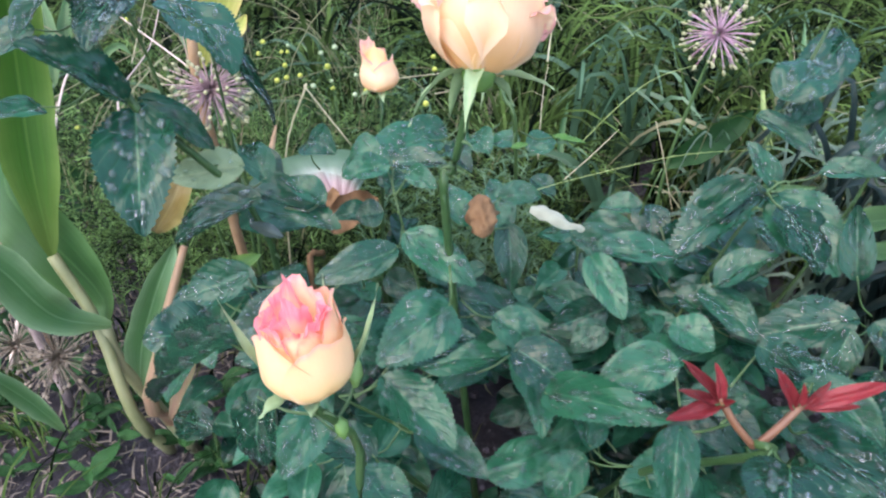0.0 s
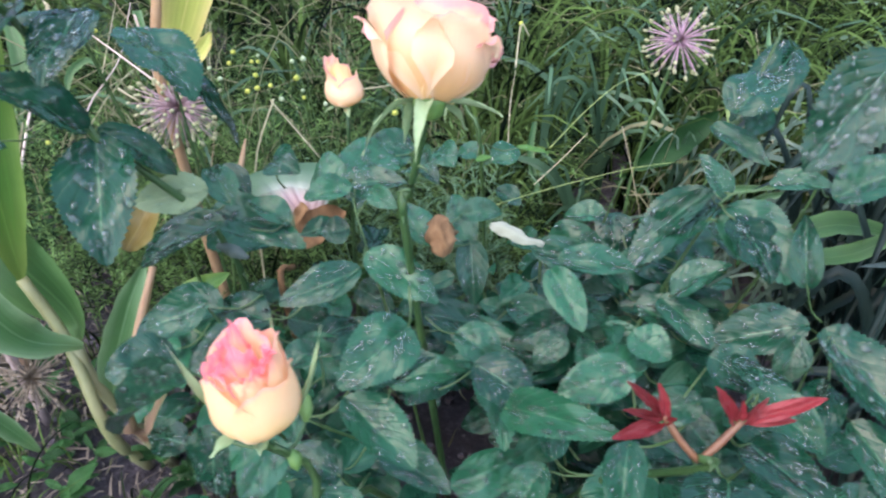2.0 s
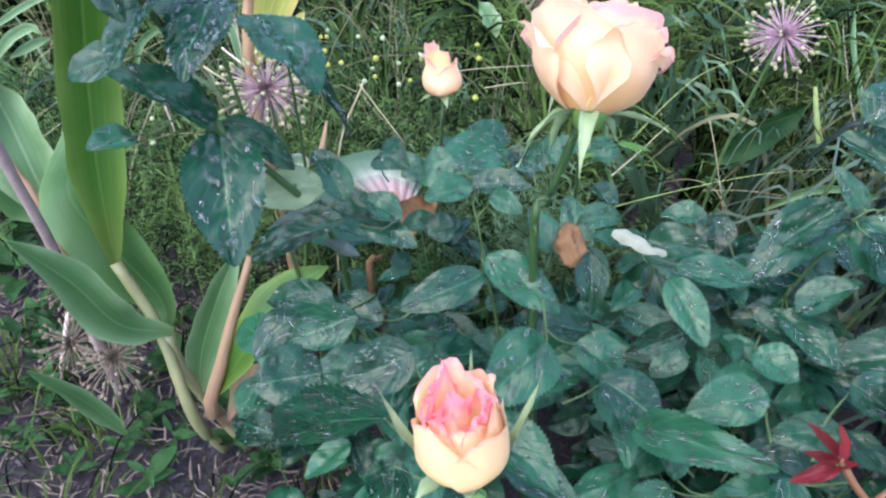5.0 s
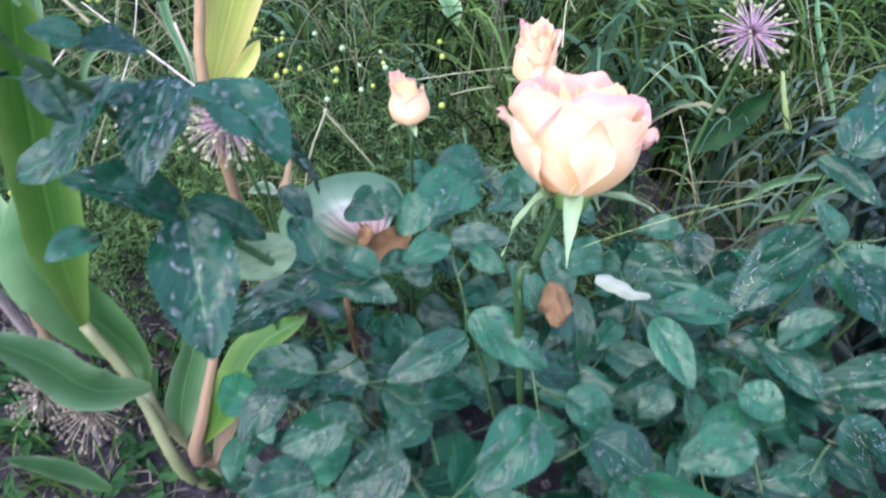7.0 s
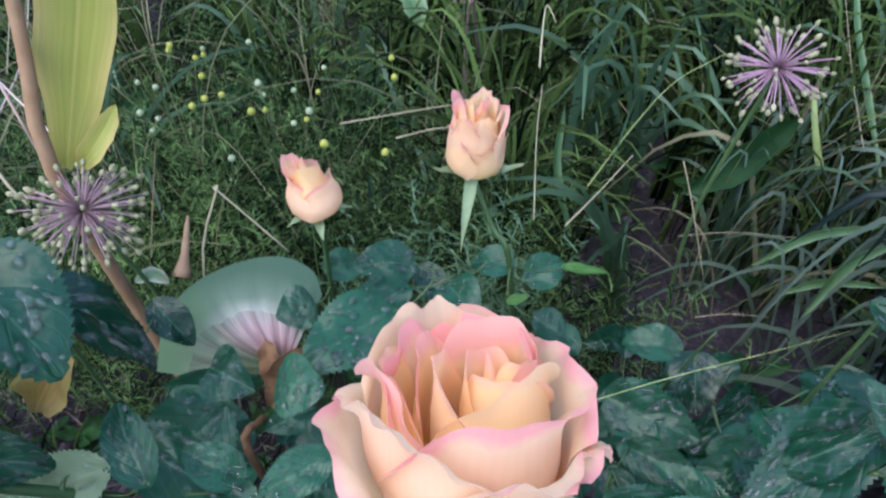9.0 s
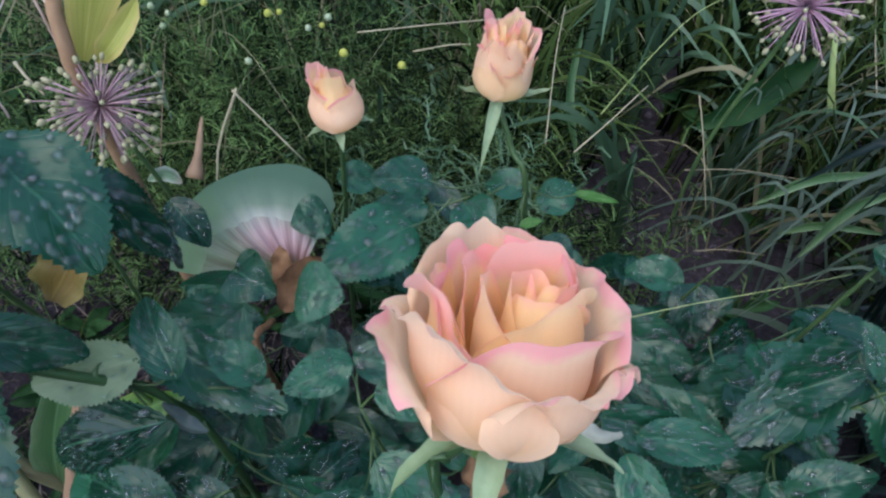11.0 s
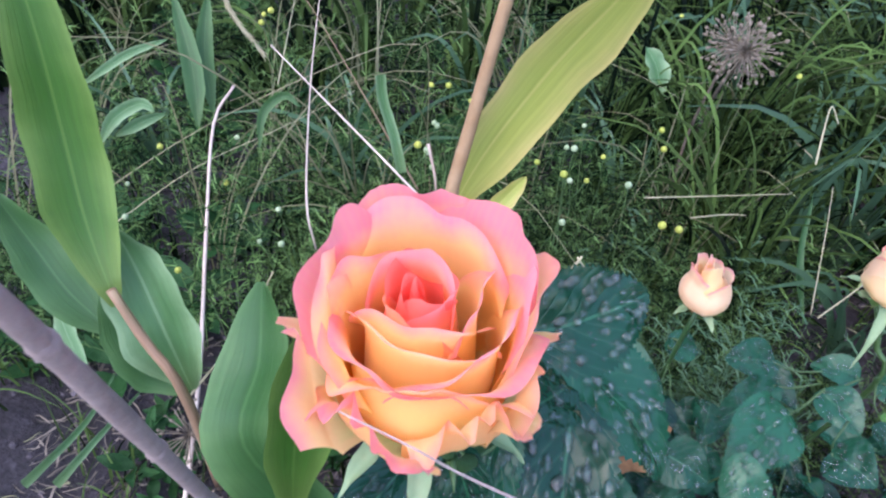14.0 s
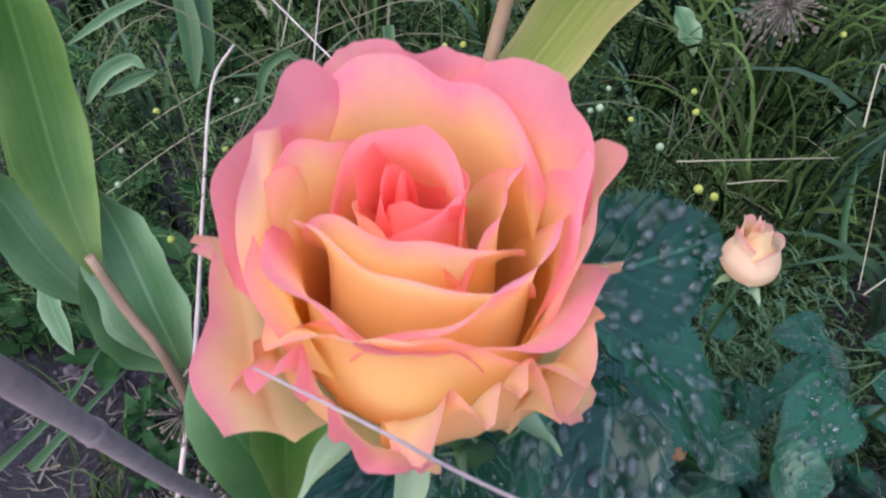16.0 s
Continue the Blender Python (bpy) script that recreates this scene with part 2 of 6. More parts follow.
def petal_material(name, foot, body, rim, rim_at, rough=0.5, thin=0.40, vein=0.07):
    """Foot, body and rim tones that run into each other along the petal, with faint veins."""
    m = Nodes(name, rough, 0.3)
    u, v = m.uv()
    side = m.math("POWER", m.math("MULTIPLY", m.math("ABSOLUTE", m.math("SUBTRACT", u, 0.5)), 2.0), 4.0)
    uneven = m.math("MULTIPLY", m.math("SUBTRACT", m.noise(70.0, 3.0), 0.5), 0.30)
    along = m.math("ADD", m.math("MAXIMUM", v, m.math("MULTIPLY", side, 0.8)), m.math("ADD", uneven, m.math("MULTIPLY", m.math("SUBTRACT", m.random(), 0.5), 0.22)))
    col = m.ramp(along, (0.10, foot), (0.5 * rim_at + 0.1, body), (rim_at, body), (min(0.99, rim_at + 0.22), rim))
    wave = m.add("ShaderNodeTexWave", Scale=7.0, Distortion=2.5, Detail=3.0)
    m.put(wave, "Vector", m.coord("UV"))
    col = m.mix(m.math("MULTIPLY", wave.outputs["Fac"], vein), col, tuple(0.86 * c for c in body))
    m.bump(m.noise(90.0, 3.0), 0.15, 0.0006)
    m.bsdf.inputs["Sheen Weight"].default_value = 0.15
    return m.colour(col, thin)


PETAL_PALE = petal_material("pale_petal", (0.84, 0.53, 0.25), (0.86, 0.61, 0.43), (0.90, 0.40, 0.41), 0.90, 0.5, 0.48, 0.12)
PETAL_PEACH = petal_material("peach_petal", (0.93, 0.57, 0.21), (0.96, 0.74, 0.43), (0.94, 0.52, 0.46), 0.86, 0.5, 0.55)
PETAL_ROSY = petal_material("rosy_petal", (0.91, 0.56, 0.22), (0.95, 0.70, 0.42), (0.94, 0.49, 0.43), 0.84, 0.5, 0.5)
PETAL_PINK = petal_material("pink_petal", (0.99, 0.36, 0.03), (0.98, 0.74, 0.32), (0.93, 0.33, 0.40), 0.80, 0.5, 0.62)
PETAL_OUTER = petal_material("outer_pink_petal", (0.70, 0.64, 0.24), (0.95, 0.60, 0.30), (0.90, 0.27, 0.33), 0.80, 0.5, 0.6)
PETAL_INNER = petal_material("inner_petal", (0.98, 0.33, 0.05), (0.98, 0.55, 0.27), (0.96, 0.34, 0.36), 0.76, 0.5, 0.6)
PETAL_CORE = petal_material("core_petal", (0.95, 0.14, 0.03), (0.95, 0.14, 0.08), (0.97, 0.22, 0.19), 0.6, 0.5, 0.5)
PETAL_CREAM = petal_material("cream_petal", (0.68, 0.49, 0.18), (0.82, 0.55, 0.33), (0.86, 0.40, 0.36), 0.84)
PETAL_BLUSH = petal_material("blush_petal", (0.90, 0.60, 0.24), (0.94, 0.66, 0.44), (0.93, 0.26, 0.32), 0.74)


# ---- building ----
def mesh_of(name, verts, faces, uvs=None, mats=(), slots=None, smooth=True):
    me = bpy.data.meshes.new(name)
    me.from_pydata([tuple(v) for v in verts], [], faces)
    if uvs is not None:
        layer = me.uv_layers.new(name="UVMap")
        flat = np.array(uvs, dtype=np.float32)[[i for f in faces for i in f]]
        layer.data.foreach_set("uv", flat.ravel())
    for m in mats:
        me.materials.append(m)
    if slots is not None:
        me.polygons.foreach_set("material_index", slots)
    if smooth:
        me.polygons.foreach_set("use_smooth", [True] * len(me.polygons))
    me.update()
    return me


WORLD = {}


def part(name, me, parent=None, m=None, label="", category="", group="", kind=""):
    """Links a mesh as one object under its thing; m is its pose in the world."""
    ob = new(name, me)
    m = m or Matrix.Identity(4)
    if parent is not None:
        ob.parent = parent
        ob.matrix_parent_inverse = WORLD[parent.name].inverted()
    ob.matrix_basis = m
    WORLD[ob.name] = m
    return tagged(ob, label, category, group, kind)


def thing(name, place, label, category, group=""):
    """An empty at the foot of a thing, that will hold its parts."""
    ob = new(name)
    ob.empty_display_size = 0.02
    ob.location = place
    WORLD[ob.name] = Matrix.Translation(place)
    return tagged(ob, label, category, group)


def grid(nu, nv):
    return [(j * (nu + 1) + i, j * (nu + 1) + i + 1, (j + 1) * (nu + 1) + i + 1, (j + 1) * (nu + 1) + i) for j in range(nv) for i in range(nu)]


def smooth_line(points, n):
    """n + 1 places on a smooth line through the given ones."""
    p = [Vector(q) for q in points]
    if len(p) == 2:
        return [p[0].lerp(p[1], k / n) for k in range(n + 1)]
    p = [p[0] * 2 - p[1], *p, p[-1] * 2 - p[-2]]
    out = []
    spans = len(p) - 3
    for k in range(n + 1):
        s = min(k / n * spans, spans - 1e-6)
        i, t = int(s), s - int(s)
        a, b, c, d = p[i : i + 4]
        out.append(0.5 * (2 * b + (c - a) * t + (2 * a - 5 * b + 4 * c - d) * t * t + (3 * b - a - 3 * c + d) * t**3))
    return out


def tube(points, r0, r1, mat, n=10, sides=7, knobs=0.0):
    """A tapered stem through the given places."""
    line = smooth_line(points, n)
    verts, uvs = [], []
    for k, p in enumerate(line):
        way = (line[min(k + 1, n)] - line[max(k - 1, 0)]).normalized()
        x = way.orthogonal().normalized() if abs(way.z) > 0.9 else way.cross(Vector((0, 0, 1))).normalized()
        y = way.cross(x)
        r = r0 + (r1 - r0) * k / n
        r *= 1 + knobs * noise.noise(p * 60)
        for s in range(sides):
            a = 2 * math.pi * s / sides
            verts.append(p + r * (math.cos(a) * x + math.sin(a) * y))
            uvs.append((s / sides, k / n))
    faces = [(k * sides + s, k * sides + (s + 1) % sides, (k + 1) * sides + (s + 1) % sides, (k + 1) * sides + s) for k in range(n) for s in range(sides)]
    faces += [tuple(range(sides))[::-1], tuple(n * sides + s for s in range(sides))]
    return mesh_of("tube", verts, faces, uvs, [mat])


def ribbon(points, width, mat, n=18, across=6, fold=0.25, wave=0.0, up=(0, -0.4, 1), profile=None, twist=0.0, tip=0.02, seed=0):
    """A long leaf along the given places: folded along its middle, with wavy edges and a thin tip."""
    line = smooth_line(points, n)
    rnd = random.Random(seed)
    ph = rnd.uniform(0, 6)
    verts, uvs = [], []
    for k, p in enumerate(line):
        v = k / n
        way = (line[min(k + 1, n)] - line[max(k - 1, 0)]).normalized()
        x = way.cross(Vector(up)).normalized()
        z = x.cross(way)
        if twist:
            turn = Matrix.Rotation(radians(twist) * v, 3, way)
            x, z = turn @ x, turn @ z
        w = width * (profile(v) if profile else (0.12 + 0.88 * min(1, v / 0.3) ** 0.8) * (1 - max(0, (v - 0.45) / 0.55) ** 2) ** 0.8 + tip)
        for i in range(across + 1):
            u = i / across * 2 - 1
            off = fold * w * 0.5 * abs(u) ** 1.4 + wave * width * abs(u) ** 2 * math.sin(v * 17 + ph + (2 if u > 0 else 0))
            q = p + x * (u * w * 0.5 * (1 + 0.04 * math.sin(v * 31 + ph * u))) + z * off
            verts.append(q)
            uvs.append((u * 0.5 + 0.5, v))
    return mesh_of("ribbon", verts, grid(across, n), uvs, [mat])


def fan_leaf(foot, rim, bulge, mat, n=30, rings=14):
    """A wide arched leaf spread like a fan from its foot to the given rim."""
    f, push = Vector(foot), Vector(bulge)
    edge = smooth_line(rim, n)
    verts, uvs = [], []
    for k in range(n + 1):
        for j in range(rings + 1):
            q = j / rings
            p = f.lerp(edge[k], 0.06 + 0.94 * q) + push * math.sin(math.pi * q * 0.9) * math.sin(math.pi * (0.15 + 0.7 * k / n))
            p += push.normalized() * (0.0016 * math.sin(k * 1.9 + 2.0 * q) * (1 - q) * q * 4 + 0.002 * noise.noise(p * 50))
            verts.append(p)
            uvs.append((k / n, q))
    return mesh_of("fan", verts, grid(rings, n), uvs, [mat])


def dome(verts, faces, slots, uvs, at, r, up, flat=0.55, sides=6):
    """Adds one water drop."""
    x = up.orthogonal().normalized()
    y = up.cross(x)
    start = len(verts)
    for ring, (rr, h) in enumerate(((1.0, -0.1), (0.82, 0.55))):
        for s in range(sides):
            a = 2 * math.pi * (s + 0.5 * ring) / sides
            verts.append(at + r * rr * (math.cos(a) * x + math.sin(a) * y) + up * (h * r * flat))
            uvs.append((0, 0))
    verts.append(at + up * (r * flat))
    uvs.append((0, 0))
    for s in range(sides):
        t = (s + 1) % sides
        faces += [(start + s, start + t, start + sides + s), (start + t, start + sides + t, start + sides + s), (start + sides + s, start + sides + t, start + 2 * sides)]
        slots += [1, 1, 1]


def leaf_mesh(seed, mat, drops=30, slim=1.0):
    """A toothed oval rose leaf, 1 long and 1 wide, creased along its rib, with drops on it."""
    rnd = random.Random(seed)
    nu, nv = 14, 46
    fold, curl, ripple, side = rnd.uniform(0.10, 0.48), rnd.uniform(0.0, 0.48), rnd.uniform(0.006, 0.011), rnd.uniform(-0.07, 0.07)

    rounded = rnd.uniform(0.72, 0.90)

    def surface(u, v):
        half = 0.5 * slim * (math.sin(math.pi * min(1, v) ** rounded) ** 0.66) * (1.0 - 0.12 * v)
        half += 0.0 if v in (0, 1) else 0.019 * (1 if int(v * nv + 0.5) % 2 else -1) * (abs(u) > 0.99)
        x = u * half + side * v * (1 - v) * 2
        lift = fold * abs(x) - curl * (v - 0.35) ** 2 * 0.9
        puff = ripple * (2 * abs(math.sin((v - 0.42 * abs(u)) * 6 * math.pi)) ** 0.7 - 1) * (1 - abs(u) ** 4) * min(1, 3 * abs(u))
        return Vector((x, v, lift + puff + 0.085 * noise.noise(Vector((x * 3.2, v * 3.2, seed * 3.1)))))

    verts, uvs = [], []
    for j in range(nv + 1):
        for i in range(nu + 1):
            u, v = i / nu * 2 - 1, j / nv
            verts.append(surface(u, v))
            uvs.append((u * 0.5 + 0.5, v))
    faces = grid(nu, nv)
    slots = [0] * len(faces)
    for _ in range(drops):
        u, v = rnd.uniform(-0.85, 0.85), rnd.uniform(0.08, 0.93)
        p = surface(u, v)
        up = (surface(u + 0.02, v) - p).cross(surface(u, v + 0.02) - p).normalized()
        if up.z < 0:
            up = -up
        dome(verts, faces, slots, uvs, p, rnd.choice((0.012, 0.015, 0.018, 0.022, 0.027, 0.033, 0.040, 0.048)), up, 0.85, 9)
    return mesh_of("leaf", verts, faces, uvs, [mat, DROP], slots)


LEAVES = [leaf_mesh(k, LEAF, 60 + 14 * (k % 5), 0.95) for k in range(18)]
LEAVES_DRY = [leaf_mesh(20 + k, LEAF, 0, 0.95) for k in range(4)]
LEAVES_YOUNG = [leaf_mesh(30 + k, LEAF_YOUNG, 6, 0.9) for k in range(2)]
LEAVES_WITHERED = [leaf_mesh(50, LEAF_WITHERED, 10, 0.95)]
LEAVES_RED = [leaf_mesh(40 + k, LEAF_RED, 2, 1.0) for k in range(3)]
NODES = {}
COUNT = [0]


def leaf_pose(base, tip, width, twist=0.0, up=(0.0, -0.5, 0.85)):
    b, t = Vector(base), Vector(tip)
    y = t - b
    size = y.length
    y.normalize()
    x = y.cross(Vector(up)).normalized()
    z = x.cross(y)
    m = Matrix((x, y, z)).transposed().to_4x4()
    return Matrix.Translation(b) @ m @ Matrix.Rotation(radians(twist), 4, "Y") @ Matrix.Diagonal((width, size, 0.5 * (width + size), 1))


def stem(bush, points, r0, r1, mat=None, n=14, thorns=True, name="stem", label=""):
    part(name, tube(points, r0 * 0.8, r1 * 0.9, mat or STEM, n, 7, 0.15), bush, label=label)
    NODES.setdefault(bush.name, []).extend(smooth_line(points, 24)[6:])
    if thorns:
        line = smooth_line(points, 40)
        for k in range(6, 38, 5):
            p = line[k]
            a = COUNT[0] = COUNT[0] + 1
            out = Vector((math.cos(a * 2.4), math.sin(a * 2.4), 0.1)).normalized()
            part("thorn", tube([p, p + out * (r0 * 1.4), p + out * (r0 * 2.6) - Vector((0, 0, r0 * 0.8))], r0 * 0.5, 0.0002, STEM, 3, 5), bush)


FLAT = (0.0, -0.1, 1.0)


def leaf(bush, base, tip, width, twist=0.0, meshes=None, up=(0.0, -0.5, 0.85)):
    COUNT[0] += 1
    k = COUNT[0]
    meshes = meshes or LEAVES
    part("leaf", meshes[(k * 7) % len(meshes)], bush, leaf_pose(base, tip, width, twist + (k * 37 % 35) - 17, up))
    b = Vector(base)
    spots = [q for q in NODES[bush.name] if q.z < b.z + 0.03]
    q = min(spots, key=lambda s: (s - b).length) if spots else b - Vector((0, 0, 0.05))
    d = (Vector(tip) - b).normalized()
    if (q - b).length > 0.03:
        q = b + (q - b).normalized() * 0.03
    part("leaf_stalk", tube([q, q.lerp(b, 0.55) - Vector((0, 0, 0.18 * (q - b).length)), b + d * 0.003], 0.0008, 0.0005, STEM, 6, 5), bush)


ARCH = Vector((-0.1048, 0.6599, 0.2688))


HOLLOW = (0.048, 0.450)


def fill(bush, count, centre, spread, low, high, seed, size=(0.035, 0.06)):
    """The inner leaves of a bush, deep down among its stems."""
    rnd = random.Random(seed)
    for _ in range(count):
        a, r = rnd.uniform(0, 6.283), math.sqrt(rnd.random())
        b = Vector((centre[0] + spread[0] * r * math.cos(a), centre[1] + spread[1] * r * math.sin(a), rnd.uniform(low, high)))
        if (b - ARCH).length < 0.09 or abs(b.x - HOLLOW[0]) < 0.050 and abs(b.y - HOLLOW[1]) < 0.10:
            continue
        turn = rnd.uniform(0, 6.283)
        length = rnd.uniform(*size)
        t = b + Vector((math.cos(turn), math.sin(turn), rnd.uniform(-0.5, 0.15))).normalized() * length
        leaf(bush, b, t, length * rnd.uniform(0.6, 0.75), rnd.uniform(-15, 15), LEAVES_DRY if rnd.random() < 0.4 else None)


def revolve(base, tip, profile, mat, sides=12, bumps=0.0):
    """A round body between two places; profile: rows of share of the way and radius."""
    b, t = Vector(base), Vector(tip)
    way = (t - b).normalized()
    x = way.orthogonal().normalized()
    y = way.cross(x)
    verts = []
    for k, (q, r) in enumerate(profile):
        for s in range(sides):
            a = 2 * math.pi * s / sides
            rr = r * (1 + bumps * noise.noise(Vector((3 * math.cos(a), 3 * math.sin(a), 6 * q))))
            verts.append(b.lerp(t, q) + rr * (math.cos(a) * x + math.sin(a) * y))
    n = len(profile)
    faces = [(k * sides + s, k * sides + (s + 1) % sides, (k + 1) * sides + (s + 1) % sides, (k + 1) * sides + s) for k in range(n - 1) for s in range(sides)]
    faces += [tuple(range(sides))[::-1], tuple((n - 1) * sides + s for s in range(sides))]
    return mesh_of("body", verts, faces, None, [mat])


def petal_mesh(mat, R, H, span, r0=0.3, close=0.0, roll=60.0, spiral=0.06, wav=0.04, seed=0, tilt=0.0, bowl=0.72, point=0.0, lip=0.30, frill=0.0, slope=0.0, nu=34, nv=22):
    """A petal that cups round the bloom's axis and rolls back along its upper rim. spiral: how far one side lies over the next petal;
    point: a pinched tip in the middle of the rim; frill: fine unevenness of the rim."""
    rnd = random.Random(seed)
    ph = [rnd.uniform(0, 6.283) for _ in range(6)]
    verts, uvs = [], []
    for i in range(nu + 1):
        u = i / nu * 2 - 1
        peak = math.exp(-((u - 0.25 * math.sin(ph[4])) / 0.20) ** 2)
        tall = 1 + slope * u - 0.25 * abs(u) ** 3.5 + wav * math.sin(2.3 * u + ph[0]) + 0.5 * wav * math.sin(6.5 * u + ph[1]) + 0.16 * wav * math.sin(15 * u + ph[2]) + 0.05 * frill * noise.noise(Vector((5 * u, ph[3], 0))) + 0.025 * frill * noise.noise(Vector((14 * u, ph[3], 3))) + point * peak
        turn = roll * (0.55 + 0.65 * abs(u) ** 1.6 + 0.40 * math.sin(2.7 * u + ph[2]) + 0.14 * math.sin(9 * u + ph[0]) + 0.9 * frill * noise.noise(Vector((4.5 * u, ph[5], 7)))) * (1 + 0.5 * peak * (point > 0))
        r = z = 0.0
        for j in range(nv + 1):
            s = j / nv
            if s <= 1 - lip:
                q = s / (1 - lip)
                r = r0 + (1 - r0) * math.sin(min(1.0, q / bowl) * math.pi / 2) ** 0.9 - close * max(0.0, (q - 0.6) / 0.4) ** 1.5
                z = 0.86 * tall * q**1.15
            else:
                q = (s - 1 + lip) / lip
                bend = radians(-12 * (close > 0.02) + turn * q**1.3)
                step = 0.34 * tall * lip / 0.30 / (lip * nv)
                r += math.sin(bend) * step * H / R
                z += math.cos(bend) * step
            wide = min(1.0, 0.54 + 0.85 * s) * (1 - 0.16 * max(0.0, s - 0.75) / 0.25)
            ang = radians(span) * 0.5 * u * wide
            rr = R * (max(0.02, r) + spiral * u * s + 0.5 * wav * math.sin(5 * u + 4 * s + ph[3]) * s * s + 0.025 * math.sin(3 * u - 5 * s + ph[1]) * s + tilt * s)
            verts.append((rr * math.sin(ang), -rr * math.cos(ang), H * z))
            uvs.append((u * 0.5 + 0.5, s))
    n = nv + 1
    faces = [(i * n + j, i * n + n + j, i * n + n + j + 1, i * n + j + 1) for i in range(nu) for j in range(nv)]
    return mesh_of("petal", verts, faces, uvs, [mat])


def axis_pose(base, up, turn=0.0):
    z = Vector(up).normalized()
    x = Vector((0, 1, 0)).cross(z).normalized()
    y = z.cross(x)
    return Matrix.Translation(base) @ Matrix((x, y, z)).transposed().to_4x4() @ Matrix.Rotation(radians(turn), 4, "Z")


def rose(bush, name, label, base, up, R, H, petals, seed, sepal=0.03, sepal_droop=0.6, sepals=None):
    """A bloom of single petals on a green calyx. petals: the way each one faces (0: towards -y, 90: towards +x), radius, height, span,
    options and material; the option off moves its foot across the bloom."""
    rnd = random.Random(seed)
    where = axis_pose(base, up)
    cup = [(0.10 * R, -0.20 * H), (0.26 * R, -0.13 * H), (0.30 * R, -0.04 * H), (0.34 * R, 0.03 * H), (0.20 * R, 0.07 * H)]
    sides = 12
    verts = [(r * math.cos(2 * math.pi * s / sides), r * math.sin(2 * math.pi * s / sides), z) for r, z in cup for s in range(sides)]
    faces = [(k * sides + s, k * sides + (s + 1) % sides, (k + 1) * sides + (s + 1) % sides, (k + 1) * sides + s) for k in range(len(cup) - 1) for s in range(sides)]
    faces.append(tuple((len(cup) - 1) * sides + s for s in range(sides)))
    bloom = part(name, mesh_of("calyx", verts, faces, None, [CALYX]), bush, where, label)
    for n, (angle, r, h, span, opts, mat) in enumerate(petals):
        shape = {key: value for key, value in opts.items() if key != "off"}
        ox, oy = opts.get("off", (0.0, 0.0))
        me = petal_mesh(mat, R * r, H * h, span, seed=seed * 100 + n, **shape)
        lean = Matrix.Rotation(radians(rnd.uniform(-3, 3)), 4, "X") @ Matrix.Rotation(radians(rnd.uniform(-4, 4)), 4, "Y")
        part("petal", me, bloom, where @ Matrix.Translation((ox * R, oy * R, 0)) @ Matrix.Rotation(radians(angle), 4, "Z") @ lean)
    sepals = sepals or [(72 * k + rnd.uniform(-12, 12), rnd.uniform(0.7, 1.15), sepal_droop * rnd.uniform(0.4, 1.9)) for k in range(5)]
    for k, (angle, share, fall) in enumerate(sepals):
        a, L = radians(angle), sepal * share
        out = Vector((math.cos(a), math.sin(a), 0))
        sway = Vector((-math.sin(a), math.cos(a), 0)) * L * rnd.uniform(-0.2, 0.2)
        p = [out * 0.24 * R, out * (0.26 * R + 0.30 * L) - Vector((0, 0, fall * 0.05 * L)), out * (0.28 * R + 0.65 * L) - Vector((0, 0, fall * 0.35 * L)) + sway * 0.5, out * (0.28 * R + 0.90 * L) - Vector((0, 0, fall * 0.8 * L)) + sway]
        me = ribbon(p, 0.0105 * sepal / 0.03, SEPAL, 12, 4, 0.6, 0.05, (0, 0, 1), lambda v: 0.55 * (1 - v) + 0.45 * math.sin(math.pi * min(1, v * 1.02)) ** 1.2 * (1 - v) ** 0.4 + 0.03, seed=k)
        part("sepal", me, bloom, where)
    return bloom


# ---- ground ----
def ground_height(x, y):
    near = math.exp(-((x * x + (y - 0.7) ** 2) / 4.0))
    return 0.02 + near * (0.018 * noise.noise(Vector((x * 3, y * 3, 1))) + 0.008 * noise.noise(Vector((x * 14, y * 14, 5)))) + 0.05 * max(0.0, min(1.0, (y - 0.9) / 1.5))


def ground():
    steps = [-400.0, -150.0, -60.0, -25.0, -10.0, -5.0, -3.0, -2.0, -1.5] + [k * 0.02 - 1.2 for k in range(121)] + [1.5, 2.0, 3.0, 5.0, 10.0, 25.0, 60.0, 150.0, 400.0]
    n = len(steps)
    verts = [(x, y + 0.8, ground_height(x, y + 0.8)) for y in steps for x in steps]
    part("ground", mesh_of("ground", verts, grid(n - 1, n - 1), None, [SOIL]), None, None, "damp dark garden soil with crumbs and litter", "ground", "", "structure")


ground()


def hedge():
    """An unseen dark hedge, added behind the meadow to block low sky light."""
    n, rows = 90, 6
    verts = []
    for j in range(rows + 1):
        for i in range(n + 1):
            a = radians(-10 + 200 * i / n)
            far = 7.0 + 0.5 * noise.noise(Vector((3 * math.cos(a), 3 * math.sin(a), j * 0.5))) + 0.25 * noise.noise(Vector((9 * math.cos(a), 9 * math.sin(a), j * 1.3)))
            verts.append((far * math.cos(a), 0.8 + far * math.sin(a), 0.6 * j + 0.3 * (j == rows) * noise.noise(Vector((12 * math.cos(a), 12 * math.sin(a), 0)))))
    part("backdrop", mesh_of("hedge", verts, grid(n, rows), None, [WEED]), None, None, "dark green hedge that closes the meadow", "hedge", "", "structure")


hedge()


